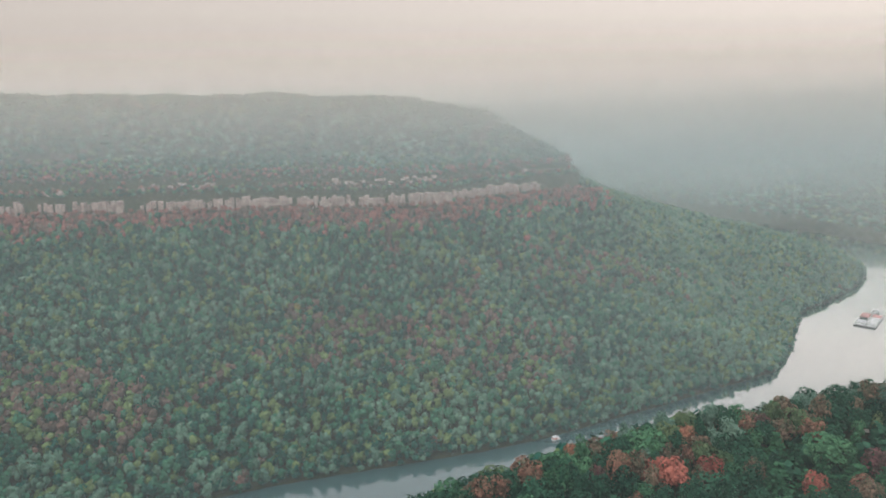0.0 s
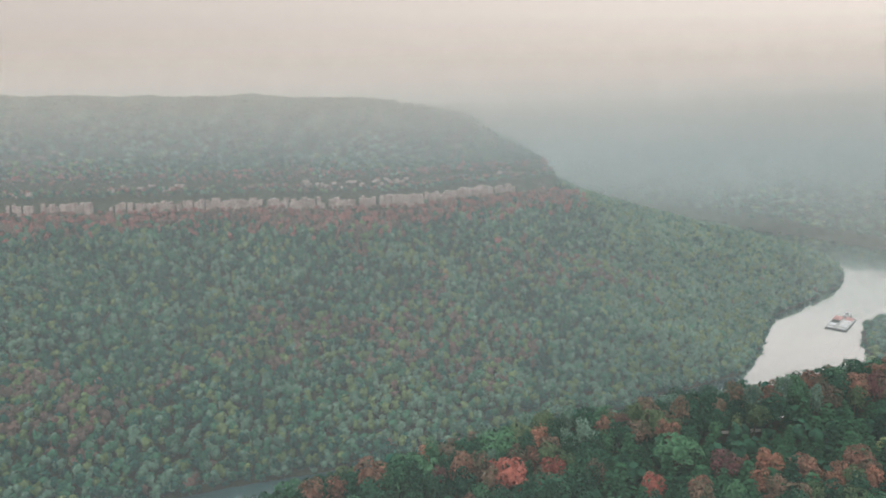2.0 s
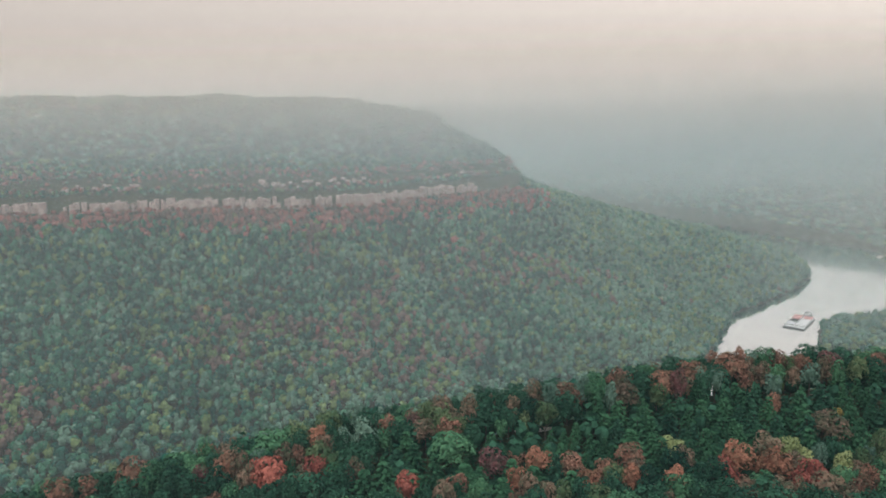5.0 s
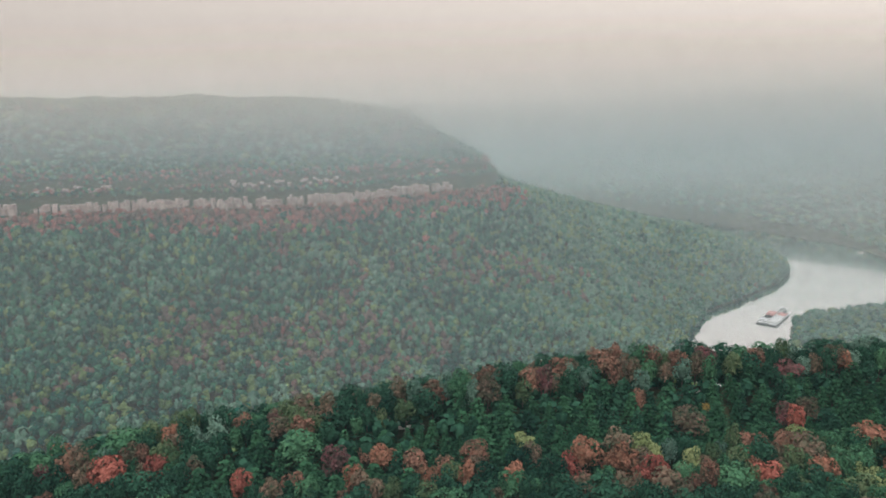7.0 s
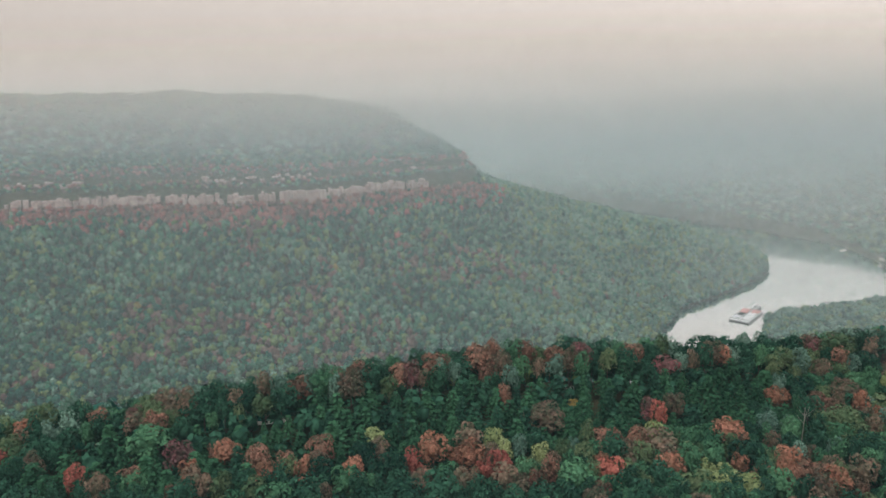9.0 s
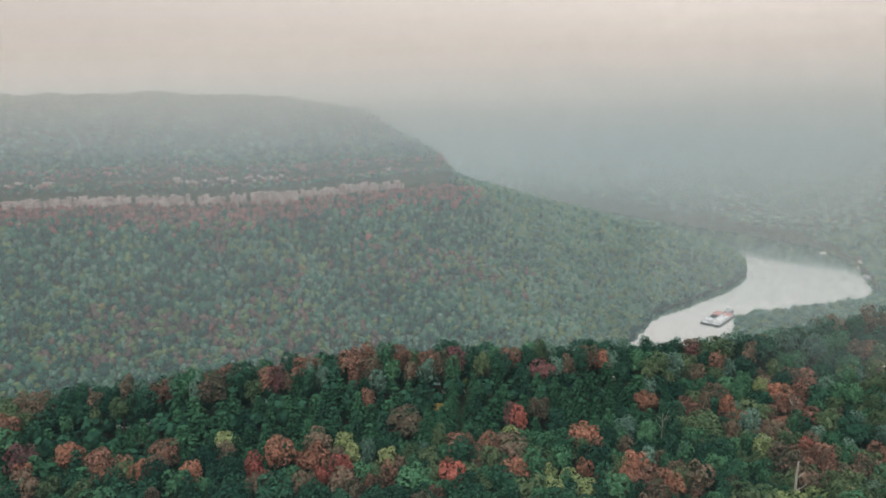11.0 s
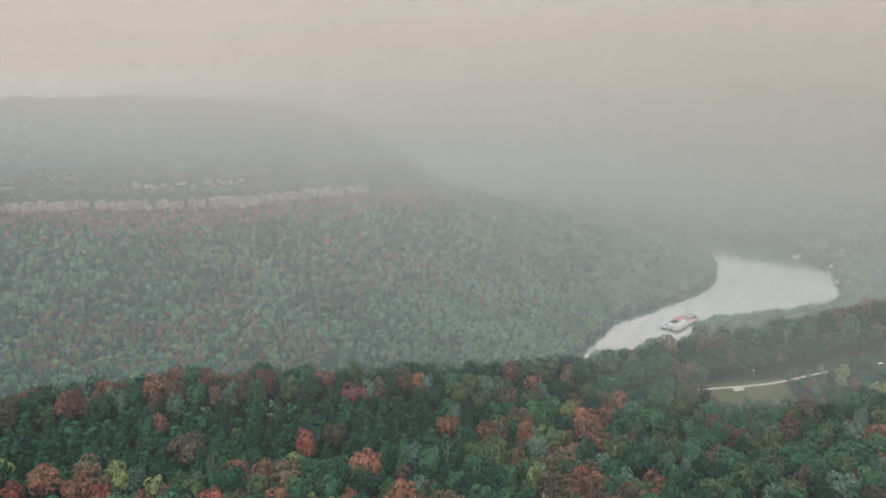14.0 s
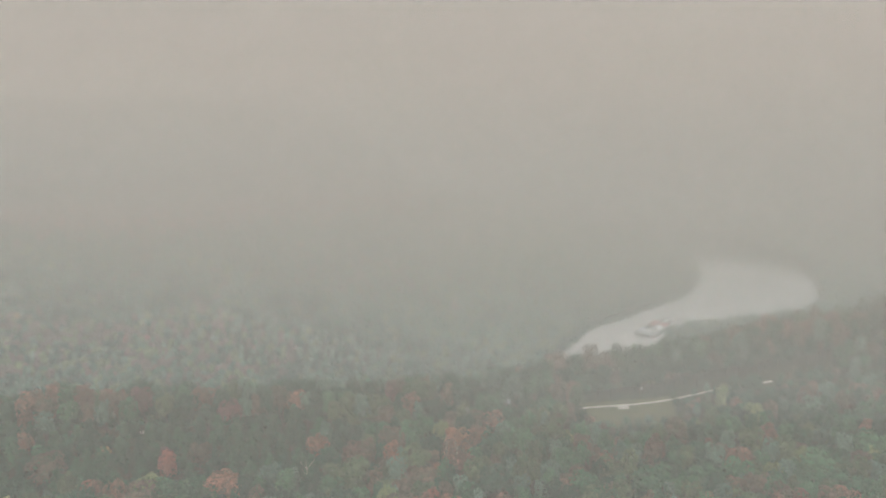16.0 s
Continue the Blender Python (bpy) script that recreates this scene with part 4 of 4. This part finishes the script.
house(783, 978, 35, 14, 9, 4.5, "pale tan house in a clearing by the river", WALLP, ROOFP)
house(792, 900, -60, 11, 8, 4.0, "small white house on the far bank", WHITE, WHITE)
house(768, 1060, 30, 12, 8, 3.6, "low tan house in a grassy clearing", WALLP, WALLP)
dock = new("boat_dock")
dock.matrix_basis = pose(738, 899, 0, 0, 0, 160)
tagged(dock, "white covered boat dock at the river bank", "dock")
part("platform", box(-8, -3, 0.3, 4, 3, 0.8, 0.05), DECK, dock)
part("roof", box(-7, -2.8, 3.0, 2, 2.8, 3.4, 0.1), WHITE, dock)
for x in (-6.5, 1.5):
    for s in (-2.4, 2.4):
        part("post", box(x - 0.1, s - 0.1, -2.5, x + 0.1, s + 0.1, 3.0), WHITE, dock)


def patch(name, x, y, rx, ry, mat, label):
    V, F = [(x, y, float(land(x, y)) + 0.5)], []
    n = 22
    r = random.Random(int(x))
    ring = [(r.uniform(0.75, 1.1) * rx, r.uniform(0.75, 1.1) * ry) for _ in range(n)]
    for f in (0.5, 1.0):
        for k in range(n):
            a = 2 * math.pi * k / n
            px, py = x + f * ring[k][0] * math.cos(a), y + f * ring[k][1] * math.sin(a)
            V.append((px, py, float(land(px, py)) + 0.5))
    for k in range(n):
        j = (k + 1) % n
        F += [(0, 1 + k, 1 + j), (1 + k, 1 + n + k, 1 + n + j, 1 + j)]
    me = mesh_from(name, V, F)
    me.materials.append(mat)
    tagged(new(name, me), label, "clearing", kind="structure")


patch("clearing", 772, 1066, 22, 12, GRASS, "dry grass clearing on the far bank")
patch("clearing", 790, 985, 15, 11, GRASS, "dry grass clearing round a house")


# ---- dead trees and a parked car on the ridge ----
def snag(x, y, height, girth, seed, limbs, tilt=0):
    r = random.Random(seed)
    s = new("dead_tree")
    s.matrix_basis = pose(x, y, float(land(x, y)), tilt, 0, 40 * seed)
    tagged(s, "bleached bare dead tree among the green crowns", "dead tree", "dead trees on the ridge")
    V, F = tube([(0, 0, -0.5), (0.1, 0, height * 0.4), (0.05, 0.1, height * 0.75), (0, 0, height)], [girth, girth * 0.85, girth * 0.7, girth * 0.45], 7)
    me = mesh_from("trunk", V, F)
    me.materials.append(PALE_BARK)
    new("trunk", me).parent = s
    for k in range(limbs):
        z = height * r.uniform(0.45, 0.95)
        a, q = r.uniform(0, 6.28), r.uniform(1.2, 2.6)
        p = Vector((0, 0, z))
        V, F = tube([p, p + Vector((q * 0.5 * math.cos(a), q * 0.5 * math.sin(a), q * 0.45)), p + Vector((q * math.cos(a), q * math.sin(a), q * 1.2))], [girth * 0.4, girth * 0.28, girth * 0.1], 5)
        me = mesh_from("limb", V, F)
        me.materials.append(PALE_BARK)
        new("limb", me).parent = s


snag(231.5, 114, 13.5, 0.32, 3, 2)
snag(244, 141, 11.0, 0.10, 4, 7)
snag(246.5, 142, 10.5, 0.09, 5, 6, 4)
snag(214, 136, 11.0, 0.09, 6, 6)


sign = new("sign_board")
sign.matrix_basis = pose(296, 175.5, float(land(296, 175.5)), 0, 0, 8)
tagged(sign, "small plain white board on a post beside the lane", "sign")
part("post", box(-0.05, -0.05, -0.4, 0.05, 0.05, 1.2), PALE_BARK, sign)
part("board", box(-0.45, -0.1, 1.0, 0.45, -0.05, 1.6, 0.01), WHITE, sign)


# ---- mist ----
def mist_sheet(name, label, V, mat):
    me = mesh_from(name, V, [(0, 1, 2, 3)])
    me.materials.append(mat)
    return tagged(new(name, me), label, "mist", kind="stuff")


Z_, X_ = 2, 0
VALLEY = mist("valley_mist", Z_, 60, 290, [(100, 0.028), (127, 0.036), (149, 0.045), (182, 0.056), (202, 0.074), (214, 0.118), (225, 0.185), (237, 0.233), (245, 0.236), (255, 0.16), (266, 0.06), (276, 0.0)], 0.03, 0.008,
              (X_, [(-300, 0.54), (-60, 0.62), (110, 0.80), (280, 1.0), (900, 1.0)]),
              low=(0.77, 0.85, 0.875), high=(0.97, 0.90, 0.83), turn=(221, 257))
for k in range(9):
    mist_sheet("valley_mist", "thin pale mist hanging over the river gorge",
               [(-3500, 225 + 9 * k, 40), (3500, 225 + 9 * k, 40), (3500, 227 + 9 * k, 290), (-3500, 227 + 9 * k, 290)], VALLEY)
FARM = mist("far_mist", Z_, 0, 440, [(0, 0.0), (20, 0.02), (60, 0.10), (120, 0.17), (185, 0.16), (235, 0.10), (330, 0.03)], 0.08, 0.004, low=(0.67, 0.78, 0.76), high=(0.94, 0.90, 0.84), turn=(150, 300), back=0.15)
for y in (1090, 1180, 1320, 1500):
    mist_sheet("far_mist", "pale mist over the far river valley",
               [(-2600, y, 0), (3200, y, 0), (3200, y + 520, 600), (-2600, y + 520, 600)], FARM)
BEND = mist("river_mist", Z_, 0, 240, [(0, 0.01), (22, 0.03), (45, 0.06), (75, 0.10), (140, 0.12), (200, 0.08), (235, 0.0)], 0.08, 0.006, (X_, [(330, 0.0), (400, 0.55), (480, 1.0), (900, 1.0)]),
            low=(0.90, 0.95, 0.91), high=(0.97, 0.95, 0.89), turn=(40, 240), back=0.3)
for y in (600, 625, 650):
    mist_sheet("river_mist", "pale mist over the bend of the river",
               [(330, y, 0), (2200, y, 0), (2200, y + 2, 245), (330, y + 2, 245)], BEND)
DISTANT = mist("distant_mist", Z_, 0, 560, [(0, 0.04), (30, 0.08), (100, 0.18), (200, 0.238), (300, 0.238), (400, 0.12), (520, 0.0)], 0.1, 0.003, low=(0.66, 0.75, 0.71), high=(1.0, 0.93, 0.86), turn=(150, 310), back=0.15)
for y in (1900, 2300, 2800):
    mist_sheet("distant_mist", "thick mist closing the end of the valley",
               [(-4500, y, 0), (4500, y, 0), (4500, y + 700, 800), (-4500, y + 700, 800)], DISTANT)
mist_sheet("ridge_mist", "faint mist over the near ridge",
           [(-400, 60, 90), (800, 60, 90), (800, 110, 330), (-400, 110, 330)],
           mist("ridge_mist", Z_, 100, 260, [(100, 0.12), (200, 0.12), (260, 0.06)], 0.1, 0.02, (X_, [(-100, 0.2), (0, 0.25), (60, 0.2), (110, 0.2), (195, 0.2), (250, 0.25), (300, 0.35), (600, 0.6)]), low=(0.62, 0.88, 0.95), high=(0.62, 0.88, 0.95)))
mist_sheet("passing_wisp", "faint wisp of mist adrift before the ridge",
           [(-40, 10, 190), (90, 10, 190), (90, 22, 270), (-40, 22, 270)],
           mist("passing_wisp", Z_, 200, 250, [(200, 0.085), (232, 0.085), (241, 0.03), (250, 0.0)], 0.1, 0.03, (X_, [(-40, 0.2), (0, 0.3), (18, 0.75), (30, 1.0), (44, 0.8), (58, 0.1), (90, 0.0)]),
                low=(0.66, 0.74, 0.74), high=(0.85, 0.84, 0.80), turn=(220, 245)))
LANE = mist("lane_mist", Z_, 150, 240, [(150, 0.11), (180, 0.10), (195, 0.04), (206, 0.0)], 0.05, 0.02, (X_, [(232, 0.0), (262, 0.55), (290, 1.0), (420, 1.0)]), low=(0.80, 0.92, 0.93), high=(0.85, 0.92, 0.90), turn=(170, 230), back=0.3)
for y in (152, 159):
    mist_sheet("lane_mist", "thin mist drifting over the ridge by the lane",
               [(230, y, 150), (620, y, 150), (620, y + 1, 222), (230, y + 1, 222)], LANE)
DRIFT = mist("drifting_cloud", Z_, 230, 250, [(232, 0.004), (234, 0.014), (235.3, 0.032), (236.8, 0.07), (239, 0.11), (241, 0.135), (242, 0.19), (243.5, 0.238)], 0.05, 0.05,
             (X_, [(198, 0.0), (208, 0.15), (216, 0.4), (224, 0.7), (232, 0.85), (240, 0.95), (247, 1.0), (275, 1.0)]),
             low=(0.84, 0.85, 0.82), high=(0.925, 0.88, 0.825), turn=(236, 247))
for y in (11.6, 13, 14.5, 16):
    mist_sheet("drifting_cloud", "thin grey cloud drifting over the ridge",
               [(185, y, 200), (330, y, 200), (330, y, 290), (185, y, 290)], DRIFT)
BANK = mist("cloud_bank", Z_, 210, 250, [(220, 0.0), (227, 0.015), (231.5, 0.06), (235.5, 0.18), (239, 0.238)], 0.08, 0.03,
            (X_, [(185, 0.08), (200, 0.28), (214, 0.6), (232, 0.88), (250, 1.0), (300, 1.0)]),
            low=(0.90, 0.92, 0.87), high=(0.98, 0.92, 0.86), turn=(220, 245))
for y in (36, 40, 44, 48, 52):
    mist_sheet("cloud_bank", "soft grey cloud bank rolling in above the ridge",
               [(185, y, 195), (420, y, 195), (420, y, 300), (185, y, 300)], BANK)
